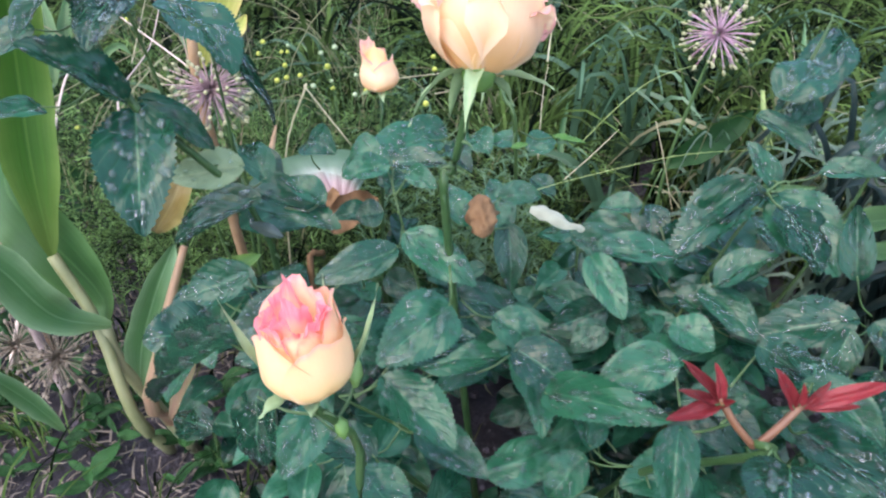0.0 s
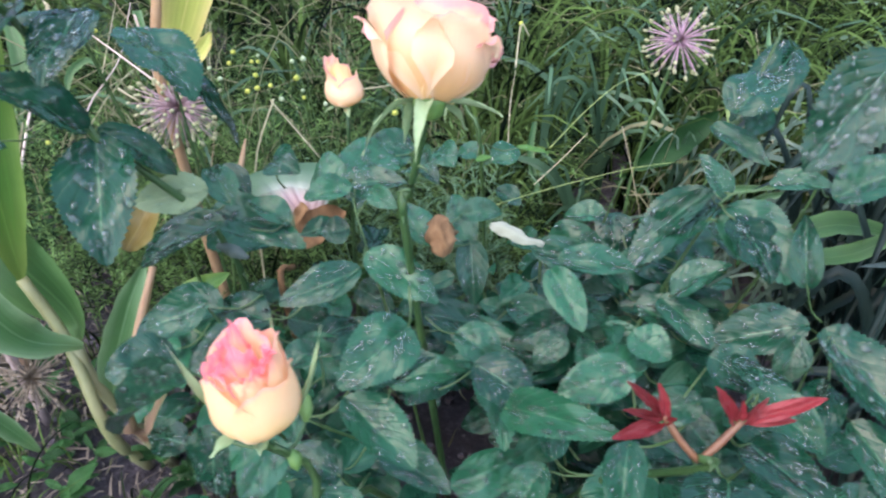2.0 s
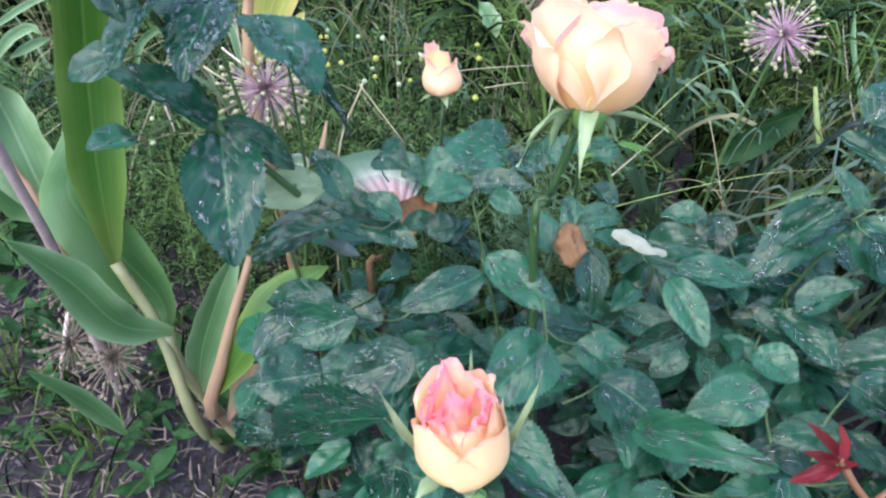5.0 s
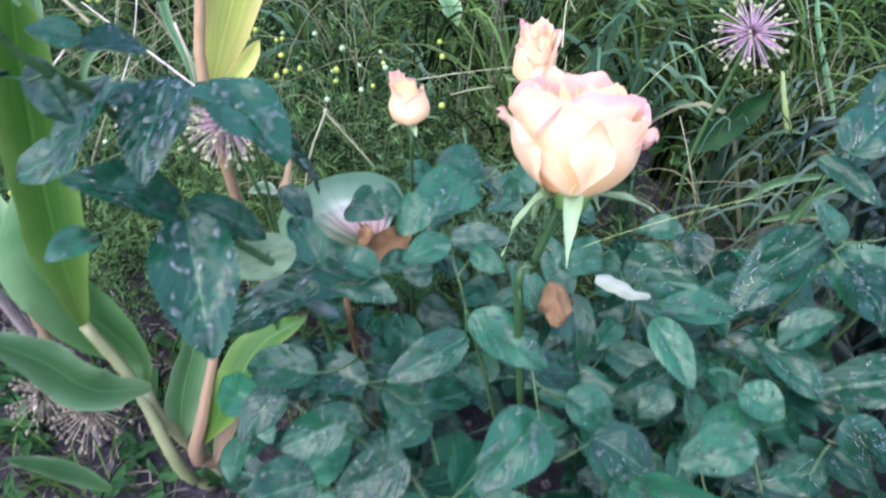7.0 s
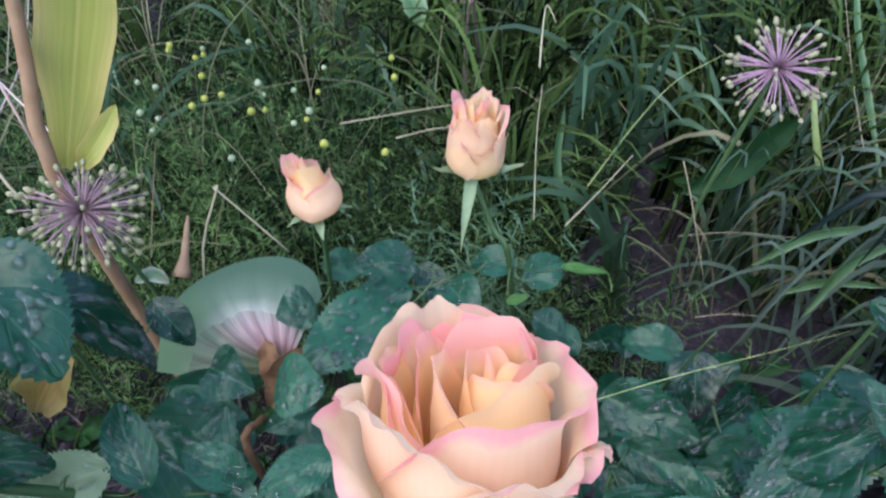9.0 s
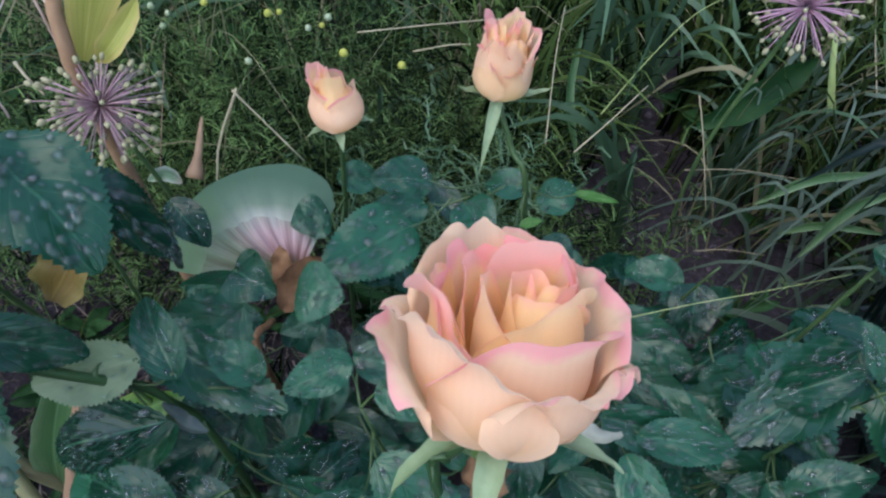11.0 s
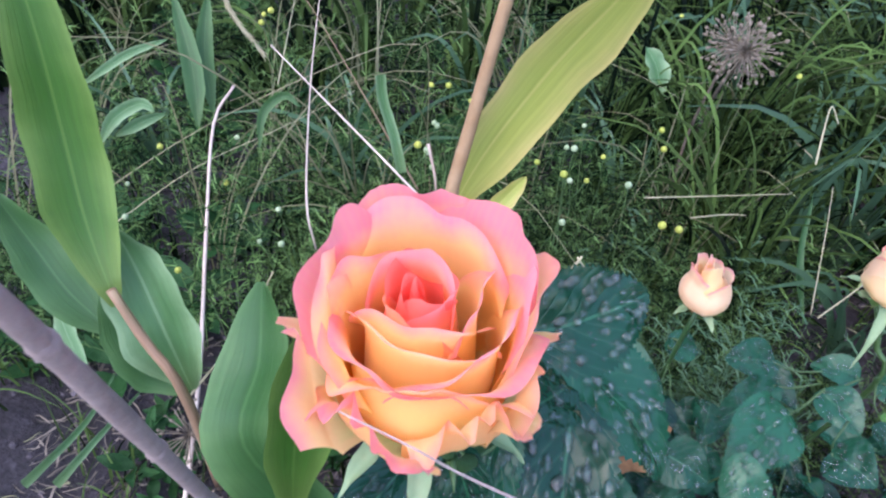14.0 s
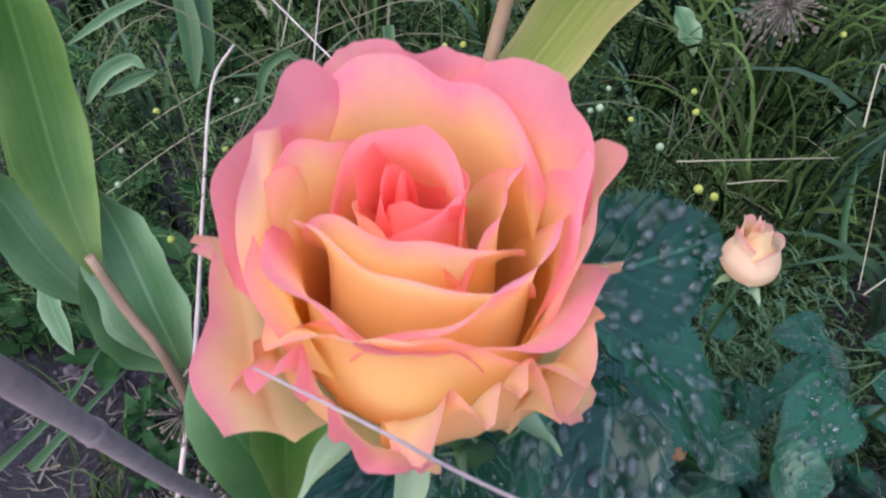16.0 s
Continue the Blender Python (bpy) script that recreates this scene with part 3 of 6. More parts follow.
def scatter_clods():
    rnd = random.Random(3)
    verts, faces = [], []
    for _ in range(2200):
        x, y = rnd.uniform(-0.75, 0.75), rnd.uniform(0.25, 1.3)
        r = 0.0018 + 0.006 * rnd.random() ** 3
        z = ground_height(x, y) + r * 0.35
        start = len(verts)
        for ring, (rr, h) in enumerate(((0.75, -0.6), (1.0, 0.1), (0.6, 0.75))):
            for s in range(6):
                a = s * 1.047 + ring * 0.5
                k = rnd.uniform(0.75, 1.2)
                verts.append((x + r * rr * k * math.cos(a), y + r * rr * k * math.sin(a), z + r * h * rnd.uniform(0.7, 1.1)))
        for ring in range(2):
            for s in range(6):
                faces.append((start + ring * 6 + s, start + ring * 6 + (s + 1) % 6, start + ring * 6 + 6 + (s + 1) % 6, start + ring * 6 + 6 + s))
        faces.append(tuple(start + 12 + s for s in range(6)))
    part("soil_crumbs", mesh_of("crumbs", verts, faces, None, [CLOD], None, False), None, None, "dark crumbs of damp soil strewn over the bed", "soil", "", "stuff")


scatter_clods()


# ---- broad-leaved plants beside the roses ----
def blade(plant, points, width, mat, label="", fold=0.25, wave=0.03, up=(0.2, -0.8, 0.5), seed=0, twist=0.0, tip=0.02, profile=None):
    return part("leaf", ribbon(points, width, mat, 22, 8, fold, wave, up, profile, twist, tip, seed), plant, label=label)


plant = thing("broadleaf_plant", (-0.2600, 0.5200, 0.0260), "fleshy broad-leaved plant with a thick pale stalk and upright green leaves", "plant", "broad-leaved plants")
part("stalk", tube([(-0.2405, 0.5330, 0.0130), (-0.2458, 0.4914, 0.1052), (-0.2710, 0.5131, 0.1919), (-0.3011, 0.5253, 0.2506)], 0.0058, 0.005, STALK_GREEN, 14, 10, 0.1), plant, label="pale green thick stalk")
part("stalk", tube([(-0.2145, 0.5330, 0.0130), (-0.2562, 0.5130, 0.1412), (-0.2633, 0.5120, 0.1898)], 0.006, 0.005, STALK_GREEN, 8, 10, 0.1), plant)
blade(plant, [(-0.3011, 0.5253, 0.2506), (-0.2970, 0.5257, 0.3265), (-0.2853, 0.5259, 0.4141), (-0.2609, 0.5064, 0.4940), (-0.2484, 0.4987, 0.5310)], 0.040, BLADE_GREEN, "upright bright green leaf", 0.35, 0.03, (0.5, -0.8, 0.2), 1)
blade(plant, [(-0.2583, 0.5121, 0.1899), (-0.2857, 0.4838, 0.2194), (-0.2976, 0.4591, 0.2793), (-0.3138, 0.4312, 0.3342)], 0.034, BLADE_GREY, "arching grey-green leaf with a pale edge", 0.3, 0.05, (0.0, -0.5, 0.9), 2)
blade(plant, [(-0.2720, 0.5217, 0.1811), (-0.2778, 0.5377, 0.2076), (-0.3353, 0.5436, 0.2985), (-0.3364, 0.5880, 0.3294), (-0.3433, 0.6268, 0.3642)], 0.068, BLADE_DARK, "broad upright leaf with a rounded tip", 0.2, 0.03, (-0.5, -0.15, 0.8), 3, 0.0, 0.02, lambda v: math.sin(math.pi * (0.10 + 0.885 * v ** 1.5)) ** 0.62)
blade(plant, [(-0.3010, 0.4727, 0.1013), (-0.3080, 0.4487, 0.1623), (-0.3136, 0.4056, 0.2419)], 0.016, BLADE_GREY, "", 0.3, 0.05, (0.0, -0.5, 0.9), 4)

plant = thing("broadleaf_plant", (-0.2145, 0.5850, 0.0260), "young broad-leaved plant with a pink stalk and folded green leaves", "plant", "broad-leaved plants")
part("stalk", tube([(-0.2145, 0.5720, 0.0130), (-0.2342, 0.5037, 0.1000), (-0.2157, 0.5001, 0.1686), (-0.2007, 0.5088, 0.2201), (-0.1857, 0.5226, 0.2675)], 0.008, 0.003, BLADE_PINK, 12, 9, 0.1), plant, label="dull pink stalk")
blade(plant, [(-0.2480, 0.5117, 0.1136), (-0.2419, 0.5243, 0.1593), (-0.2236, 0.5339, 0.2122), (-0.2067, 0.5515, 0.2532)], 0.030, BLADE_GREY, "", 0.4, 0.03, (0.4, -0.8, 0.2), 5)
blade(plant, [(-0.2294, 0.5028, 0.1234), (-0.1901, 0.4987, 0.1906), (-0.1621, 0.5122, 0.2370), (-0.1205, 0.5165, 0.2678)], 0.034, BLADE_GREEN, "dark green folded leaf", 0.4, 0.03, (-0.3, -0.6, 0.6), 6)
blade(plant, [(-0.2228, 0.5104, 0.0856), (-0.1985, 0.5200, 0.1507), (-0.1850, 0.5496, 0.1740)], 0.018, BLADE_PINK, "withered orange-brown leaf", 0.5, 0.08, (0, -0.8, 0.4), 7)

plant = thing("broadleaf_plant", (-0.1690, 0.7540, 0.0260), "tall dying broad-leaved plant with a brown stalk and a yellowing leaf", "plant", "broad-leaved plants")
part("stalk", tube([(-0.2015, 0.7410, 0.0130), (-0.2210, 0.7280, 0.2080), (-0.2288, 0.7124, 0.3679), (-0.2207, 0.7245, 0.4431), (-0.2137, 0.7303, 0.4976), (-0.2078, 0.7335, 0.5395), (-0.1996, 0.7366, 0.5814), (-0.1889, 0.7352, 0.6185)], 0.0062, 0.0030, STALK_BROWN, 18, 9, 0.08), plant, label="reddish brown dry stalk")
blade(plant, [(-0.2299, 0.7307, 0.3517), (-0.2076, 0.7404, 0.4117), (-0.1738, 0.7318, 0.4897), (-0.1497, 0.7006, 0.5520), (-0.1386, 0.6691, 0.5946)], 0.046, BLADE_YELLOW, "yellow-green leaf with straw-coloured edges", 0.3, 0.05, (0.2, -0.9, 0.4), 8)
blade(plant, [(-0.2137, 0.7184, 0.3597), (-0.1993, 0.7155, 0.3760), (-0.1845, 0.7228, 0.3938), (-0.1757, 0.7261, 0.4071)], 0.016, BLADE_YELLOW, "", 0.4, 0.05, (0.2, -0.9, 0.4), 9)
blade(plant, [(-0.2497, 0.6058, 0.2301), (-0.2307, 0.6145, 0.2591), (-0.2243, 0.6335, 0.2799)], 0.036, BLADE_OCHRE, "rusty yellow withered leaf", 0.5, 0.08, (0, -0.8, 0.5), 11)

plant = thing("broadleaf_plant", (-0.0910, 0.6370, 0.0260), "dying broad-leaved plant with an arched whitish leaf", "plant", "broad-leaved plants")
part("stalk", tube([(-0.0780, 0.6110, 0.0000), (-0.0982, 0.5856, 0.2073), (-0.0911, 0.6094, 0.2140)], 0.0035, 0.003, BROWN, 8, 9, 0.25), plant, label="withered brown stalk")
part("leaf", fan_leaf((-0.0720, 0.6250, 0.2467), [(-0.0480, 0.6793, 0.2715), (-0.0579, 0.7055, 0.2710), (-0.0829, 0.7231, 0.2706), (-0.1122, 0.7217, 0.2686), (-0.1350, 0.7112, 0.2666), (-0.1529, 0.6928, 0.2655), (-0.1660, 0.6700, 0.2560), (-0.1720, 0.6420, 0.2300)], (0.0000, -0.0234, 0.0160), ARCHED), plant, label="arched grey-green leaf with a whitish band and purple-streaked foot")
blade(plant, [(-0.0730, 0.6110, 0.2391), (-0.0799, 0.6249, 0.2599), (-0.0837, 0.6357, 0.2716)], 0.016, BROWN, "short withered leaf", 0.5, 0.16, (0, -0.9, 0.4), 13)
blade(plant, [(-0.0787, 0.5995, 0.2419), (-0.0627, 0.6153, 0.2592), (-0.0400, 0.6297, 0.2657)], 0.030, BROWN, "crumpled brown leaf", 0.4, 0.12, (0, -0.8, 0.5), 14)
part("dry_tip", tube([(-0.1724, 0.7266, 0.2444), (-0.1693, 0.7423, 0.2615), (-0.1672, 0.7606, 0.2814)], 0.0075, 0.0008, STALK_BROWN, 10, 9, 0.5), plant, label="dry pointed straw-coloured shoot tip")
blade(plant, [(-0.1778, 0.7144, 0.2502), (-0.1913, 0.7192, 0.2553), (-0.2060, 0.7148, 0.2503)], 0.012, BLADE_DYING, "", 0.3, 0.05, (0, -0.8, 0.5), 15)

plant = thing("broadleaf_plant", (-0.4290, 0.6500, 0.0260), "tall broad-leaved plant with long upright green leaves", "plant", "broad-leaved plants")
part("stalk", tube([(-0.4225, 0.6565, 0.0000), (-0.4170, 0.6250, 0.2200), (-0.4405, 0.6300, 0.2774), (-0.4600, 0.6370, 0.3220)], 0.0050, 0.0034, BLADE_PINK, 10, 9, 0.1), plant, label="dull pinkish brown stalk")
blade(plant, [(-0.4611, 0.6393, 0.3028), (-0.4803, 0.6619, 0.3565), (-0.4893, 0.6802, 0.4246), (-0.4920, 0.6886, 0.4917), (-0.5020, 0.7021, 0.5850)], 0.047, BLADE_GREEN, "long bright green leaf", 0.3, 0.03, (0.4, -0.8, 0.4), 16)
blade(plant, [(-0.4168, 0.6367, 0.2126), (-0.4337, 0.6484, 0.2641), (-0.4579, 0.6713, 0.3086), (-0.4744, 0.6823, 0.3401)], 0.058, BLADE_GREY, "broad grey-green leaf clasping the pink stalk", 0.5, 0.05, (0.1, -0.8, 0.5), 17)
blade(plant, [(-0.4167, 0.6361, 0.2120), (-0.4482, 0.6375, 0.2333), (-0.4673, 0.6448, 0.2609), (-0.4834, 0.6629, 0.3001)], 0.036, BLADE_DARK, "", 0.3, 0.04, (0.4, -0.7, 0.6), 18)
blade(plant, [(-0.4776, 0.6522, 0.2499), (-0.5140, 0.6631, 0.2817), (-0.5406, 0.6767, 0.3162), (-0.5612, 0.6820, 0.3609)], 0.040, BLADE_DARK, "", 0.3, 0.04, (0.3, -0.7, 0.6), 19)

plant = thing("leaning_stalk", (-0.3705, 0.5915, 0.0260), "thick purplish stalk of a leaning plant beside the open rose", "stalk")
part("stalk", tube([(-0.3679, 0.5850, 0.0000), (-0.3458, 0.5226, 0.2431), (-0.3289, 0.4758, 0.3640), (-0.3120, 0.4303, 0.4836), (-0.3016, 0.4017, 0.5590), (-0.2964, 0.3874, 0.5954), (-0.2886, 0.3679, 0.6435), (-0.2808, 0.3484, 0.6955)], 0.0044, 0.0021, STALK_PURPLE, 26, 12, 0.12), plant)
for _at, _r in (((-0.3458, 0.5226, 0.2431), 0.0046), ((-0.3120, 0.4303, 0.4836), 0.0036), ((-0.2964, 0.3874, 0.5954), 0.0030)):
    _way = Vector((0.068, -0.184, 0.48)).normalized() * 0.006
    part("node", revolve(Vector(_at) - _way, Vector(_at) + _way, ((0, _r * 0.80), (0.3, _r * 1.02), (0.5, _r * 1.12), (0.7, _r * 1.02), (1, _r * 0.80)), STALK_PURPLE, 12, 0.25), plant, label="swollen knot of the stalk")


# ---- rose bushes ----
front = thing("rose_bush", (0.0910, 0.4420, 0.0260), "wet rose bush with dark leaves, peach bloom and half-open bud", "rose bush", "rose bushes")
rear = thing("rose_bush", (0.0650, 0.6890, 0.0260), "low rose bush with two peach buds standing in the grass", "rose bush", "rose bushes")
left = thing("rose_bush", (-0.1170, 0.5330, 0.0260), "rose bush with crinkled dark leaves and open pink-orange bloom", "rose bush", "rose bushes")

PALE = (0.0, 0.44, 1.0)
stem(front, [(0.0715, 0.4680, 0.0000), (0.0296, 0.4353, 0.3545), (0.0332, 0.4266, 0.3902), (0.0388, 0.4183, 0.4263), (0.0428, 0.4141, 0.4495)], 0.0036, 0.0026)
stem(front, [(0.0910, 0.4420, 0.0000), (0.0130, 0.3510, 0.2080), (0.0013, 0.2501, 0.2973), (0.0001, 0.2483, 0.3443), (-0.0110, 0.2249, 0.3861), (-0.0115, 0.2243, 0.3935)], 0.0028, 0.0020)
stem(front, [(0.1300, 0.4420, 0.0000), (0.1560, 0.3770, 0.1820), (0.1837, 0.2745, 0.3223), (0.1811, 0.2756, 0.3292)], 0.0032, 0.0026)
stem(front, [(0.1170, 0.4680, 0.0000), (0.1950, 0.4810, 0.2080), (0.2470, 0.4836, 0.3510), (0.2665, 0.4810, 0.3705)], 0.0025, 0.0008)
stem(front, [(0.1560, 0.4810, 0.0000), (0.2600, 0.4940, 0.1950), (0.3120, 0.4810, 0.3640), (0.3055, 0.4680, 0.4680)], 0.0025, 0.0008)
stem(front, [(0.1430, 0.4940, 0.0000), (0.2340, 0.5460, 0.2340), (0.2925, 0.5655, 0.4290), (0.3016, 0.5720, 0.4615)], 0.0024, 0.0008)
stem(front, [(0.0650, 0.4680, 0.0000), (0.0260, 0.4680, 0.2080), (-0.0065, 0.4680, 0.3510)], 0.0024, 0.0008)
stem(front, [(0.0780, 0.4550, 0.0000), (0.0390, 0.3900, 0.1820), (-0.0260, 0.3380, 0.2860)], 0.0024, 0.0008)
stem(front, [(0.1040, 0.4680, 0.0000), (0.1300, 0.4940, 0.2080), (0.1300, 0.5070, 0.3120)], 0.0024, 0.0008)
stem(front, [(0.1690, 0.4550, 0.0000), (0.2860, 0.4160, 0.1560), (0.3250, 0.4290, 0.2860)], 0.0024, 0.0008)

stem(rear, [(-0.0390, 0.6890, 0.0000), (-0.0416, 0.6825, 0.1560), (-0.0400, 0.6747, 0.3490)], 0.0028, 0.0020)
stem(rear, [(0.1105, 0.7280, 0.0000), (0.0878, 0.6464, 0.3145), (0.0723, 0.6479, 0.3639), (0.0605, 0.6560, 0.3940)], 0.0024, 0.0022)
stem(rear, [(0.1300, 0.7020, 0.0000), (0.1820, 0.6240, 0.1820), (0.2080, 0.5915, 0.3250)], 0.0024, 0.0008)
stem(rear, [(0.0650, 0.6890, 0.0000), (0.0910, 0.7020, 0.1300), (0.0910, 0.6890, 0.2600)], 0.0024, 0.0008)
stem(rear, [(0.0000, 0.6500, 0.0000), (-0.0390, 0.5980, 0.1300), (-0.0520, 0.5720, 0.2470)], 0.0024, 0.0008)

stem(left, [(-0.0910, 0.5200, 0.0000), (-0.0975, 0.5005, 0.1950), (-0.1092, 0.4836, 0.3250), (-0.1677, 0.4511, 0.4134), (-0.1959, 0.4539, 0.4805), (-0.2080, 0.4186, 0.5200), (-0.2190, 0.4085, 0.5560)], 0.0036, 0.0028)
stem(left, [(-0.1170, 0.5460, 0.0000), (-0.1430, 0.5200, 0.2340), (-0.1690, 0.4810, 0.4420), (-0.1846, 0.4680, 0.5200)], 0.0025, 0.0008)
stem(left, [(-0.1040, 0.5590, 0.0000), (-0.1300, 0.5460, 0.2080), (-0.1404, 0.5330, 0.3900), (-0.1430, 0.5200, 0.4485)], 0.0024, 0.0008)

rose(front, "bloom", "large peach bloom with pink-edged petals", (0.0450, 0.4050, 0.4580), PALE, 0.0305, 0.0475, [
    (-92, 1.00, 0.82, 104, dict(r0=0.26, roll=96, wav=0.05, bowl=0.97, tilt=0.04, frill=0.4), PETAL_PALE),
    (84, 0.98, 0.66, 84, dict(r0=0.26, roll=112, wav=0.08, bowl=0.97, tilt=0.05, frill=1.3, point=0.06), PETAL_PALE),
    (40, 1.00, 0.75, 116, dict(r0=0.26, roll=70, wav=0.05, bowl=0.94, spiral=-0.06, frill=0.6, slope=-0.05), PETAL_PALE),
    (-36, 0.99, 0.88, 118, dict(r0=0.26, roll=66, wav=0.05, bowl=0.94, spiral=0.06, frill=0.6, slope=-0.15), PETAL_PALE),
    (-154, 0.92, 1.06, 104, dict(r0=0.26, close=0.06, roll=20, wav=0.04, bowl=0.94, point=0.08, frill=0.4), PETAL_PALE),
    (170, 0.90, 1.00, 110, dict(r0=0.26, close=0.06, roll=22, wav=0.04, bowl=0.94, frill=0.4), PETAL_PALE),
    (112, 0.93, 0.90, 96, dict(r0=0.26, roll=58, wav=0.05, bowl=0.94, point=0.06, frill=0.4), PETAL_PALE),
    (22, 0.86, 0.90, 160, dict(r0=0.28, close=0.02, roll=48, wav=0.03, bowl=0.85, spiral=-0.06, slope=0.08), PETAL_PALE),
    (-108, 0.84, 0.98, 130, dict(r0=0.28, close=0.05, roll=40, wav=0.04, bowl=0.85), PETAL_PALE),
    (150, 0.82, 1.02, 150, dict(r0=0.28, close=0.06, roll=26, wav=0.03, bowl=0.85), PETAL_PALE),
    (-52, 0.76, 0.94, 120, dict(r0=0.30, close=0.04, roll=56, wav=0.03, bowl=0.85, slope=-0.20, spiral=0.08), PETAL_PEACH),
    (-76, 0.66, 0.96, 110, dict(r0=0.32, close=0.05, roll=40, wav=0.03, slope=-0.14, off=(0.02, 0.06)), PETAL_PEACH),
    (-110, 0.58, 0.98, 110, dict(r0=0.34, close=0.06, roll=30, wav=0.03, slope=-0.08, off=(0.08, 0.10)), PETAL_PEACH),
    (30, 0.68, 0.92, 170, dict(r0=0.32, close=0.04, roll=36, wav=0.03, slope=0.08, off=(0.08, 0.06)), PETAL_PEACH),
    (174, 0.60, 1.02, 170, dict(r0=0.32, close=0.08, roll=20, wav=0.03, off=(0.16, 0.10)), PETAL_PEACH),
    (-84, 0.52, 0.98, 170, dict(r0=0.36, close=0.08, roll=30, wav=0.03, spiral=0.10, off=(0.22, 0.14)), PETAL_ROSY),
    (84, 0.50, 0.98, 200, dict(r0=0.38, close=0.08, roll=26, wav=0.03, spiral=0.12, off=(0.26, 0.15)), PETAL_ROSY),
    (-6, 0.42, 0.92, 220, dict(r0=0.42, close=0.06, roll=26, wav=0.02, spiral=0.12, off=(0.28, 0.16)), PETAL_PEACH),
    (-140, 0.33, 0.96, 250, dict(r0=0.46, close=0.07, roll=16, wav=0.02, spiral=0.12, off=(0.29, 0.16)), PETAL_ROSY),
    (50, 0.24, 0.93, 280, dict(r0=0.50, close=0.06, roll=14, wav=0.02, spiral=0.12, off=(0.30, 0.16)), PETAL_PEACH),
    (-90, 0.14, 0.94, 310, dict(r0=0.55, close=0.05, roll=6, wav=0.02, spiral=0.12, off=(0.30, 0.16)), PETAL_ROSY),
], 5, 0.036, 0.55, [(-8, 1.0, 0.25), (200, 0.85, 1.2), (-98, 0.5, 2.2), (60, 0.8, 0.6), (120, 0.8, 1.0)])
rose(front, "rosebud", "half-open yellow bud with pink-red petal edges", (-0.0118, 0.2252, 0.3960), (-0.10, 0.04, 1.0), 0.0168, 0.0320, [
    (-48, 1.00, 0.70, 140, dict(r0=0.30, close=0.03, roll=26, wav=0.08, bowl=0.6, frill=0.5), PETAL_CREAM),
    (60, 1.00, 0.76, 146, dict(r0=0.30, close=0.05, roll=26, wav=0.08, bowl=0.6, frill=0.5), PETAL_CREAM),
    (180, 1.00, 0.94, 170, dict(r0=0.30, close=0.10, roll=30, wav=0.06, bowl=0.6), PETAL_CREAM),
    (98, 0.95, 0.96, 110, dict(r0=0.32, close=0.10, roll=30, wav=0.05, bowl=0.6, frill=0.5), PETAL_CREAM),
    (-96, 0.90, 0.92, 110, dict(r0=0.32, close=0.10, roll=40, wav=0.06, bowl=0.6, frill=0.8), PETAL_BLUSH),
    (4, 0.80, 0.86, 116, dict(r0=0.32, close=0.10, roll=60, wav=0.07, bowl=0.6, frill=0.9), PETAL_BLUSH),
    (-54, 0.74, 0.93, 104, dict(r0=0.34, close=0.10, roll=50, wav=0.07, frill=0.9), PETAL_BLUSH),
    (56, 0.70, 0.93, 104, dict(r0=0.34, close=0.10, roll=56, wav=0.07, frill=0.9), PETAL_BLUSH),
    (160, 0.72, 0.98, 150, dict(r0=0.34, close=0.10, roll=36, wav=0.07, frill=0.8), PETAL_BLUSH),
    (-10, 0.52, 0.94, 120, dict(r0=0.38, close=0.08, roll=60, wav=0.07, frill=0.9), PETAL_BLUSH),
    (-120, 0.50, 1.02, 130, dict(r0=0.38, close=0.06, roll=40, wav=0.08, frill=0.8), PETAL_BLUSH),
    (100, 0.48, 0.98, 130, dict(r0=0.38, close=0.06, roll=50, wav=0.08, frill=0.8), PETAL_BLUSH),
    (20, 0.30, 0.98, 190, dict(r0=0.42, close=0.05, roll=44, wav=0.07, frill=0.7), PETAL_BLUSH),
], 7, 0.030, -0.9, [(178, 0.86, -1.8), (4, 0.88, -1.9), (-75, 0.35, 0.2), (80, 0.8, -1.7), (215, 0.6, 0.2)])
rose(rear, "rosebud", "small pale peach bud with a rosy tip", (-0.0400, 0.6734, 0.3565), (-0.14, -0.05, 1.0), 0.0176, 0.0375, [
    (62, 1.00, 0.66, 190, dict(r0=0.34, close=0.20, roll=26, wav=0.05, bowl=0.45, spiral=0.10), PETAL_PALE),
    (-70, 0.97, 0.80, 180, dict(r0=0.34, close=0.34, roll=20, wav=0.05, bowl=0.45, spiral=-0.10, point=0.10), PETAL_PALE),
    (180, 0.94, 0.84, 190, dict(r0=0.34, close=0.34, roll=16, wav=0.05, bowl=0.45), PETAL_PALE),
    (30, 0.78, 0.90, 200, dict(r0=0.36, close=0.34, roll=20, wav=0.05, bowl=0.5, off=(-0.06, 0)), PETAL_PEACH),
    (-120, 0.66, 1.00, 200, dict(r0=0.38, close=0.30, roll=24, wav=0.06, bowl=0.5, off=(-0.12, 0)), PETAL_ROSY),
    (60, 0.48, 1.04, 230, dict(r0=0.42, close=0.25, roll=34, wav=0.06, off=(-0.16, 0)), PETAL_ROSY),
    (-110, 0.28, 1.06, 250, dict(r0=0.42, close=0.18, roll=24, wav=0.06, off=(-0.18, 0)), PETAL_ROSY),
], 11, 0.026, 0.15)
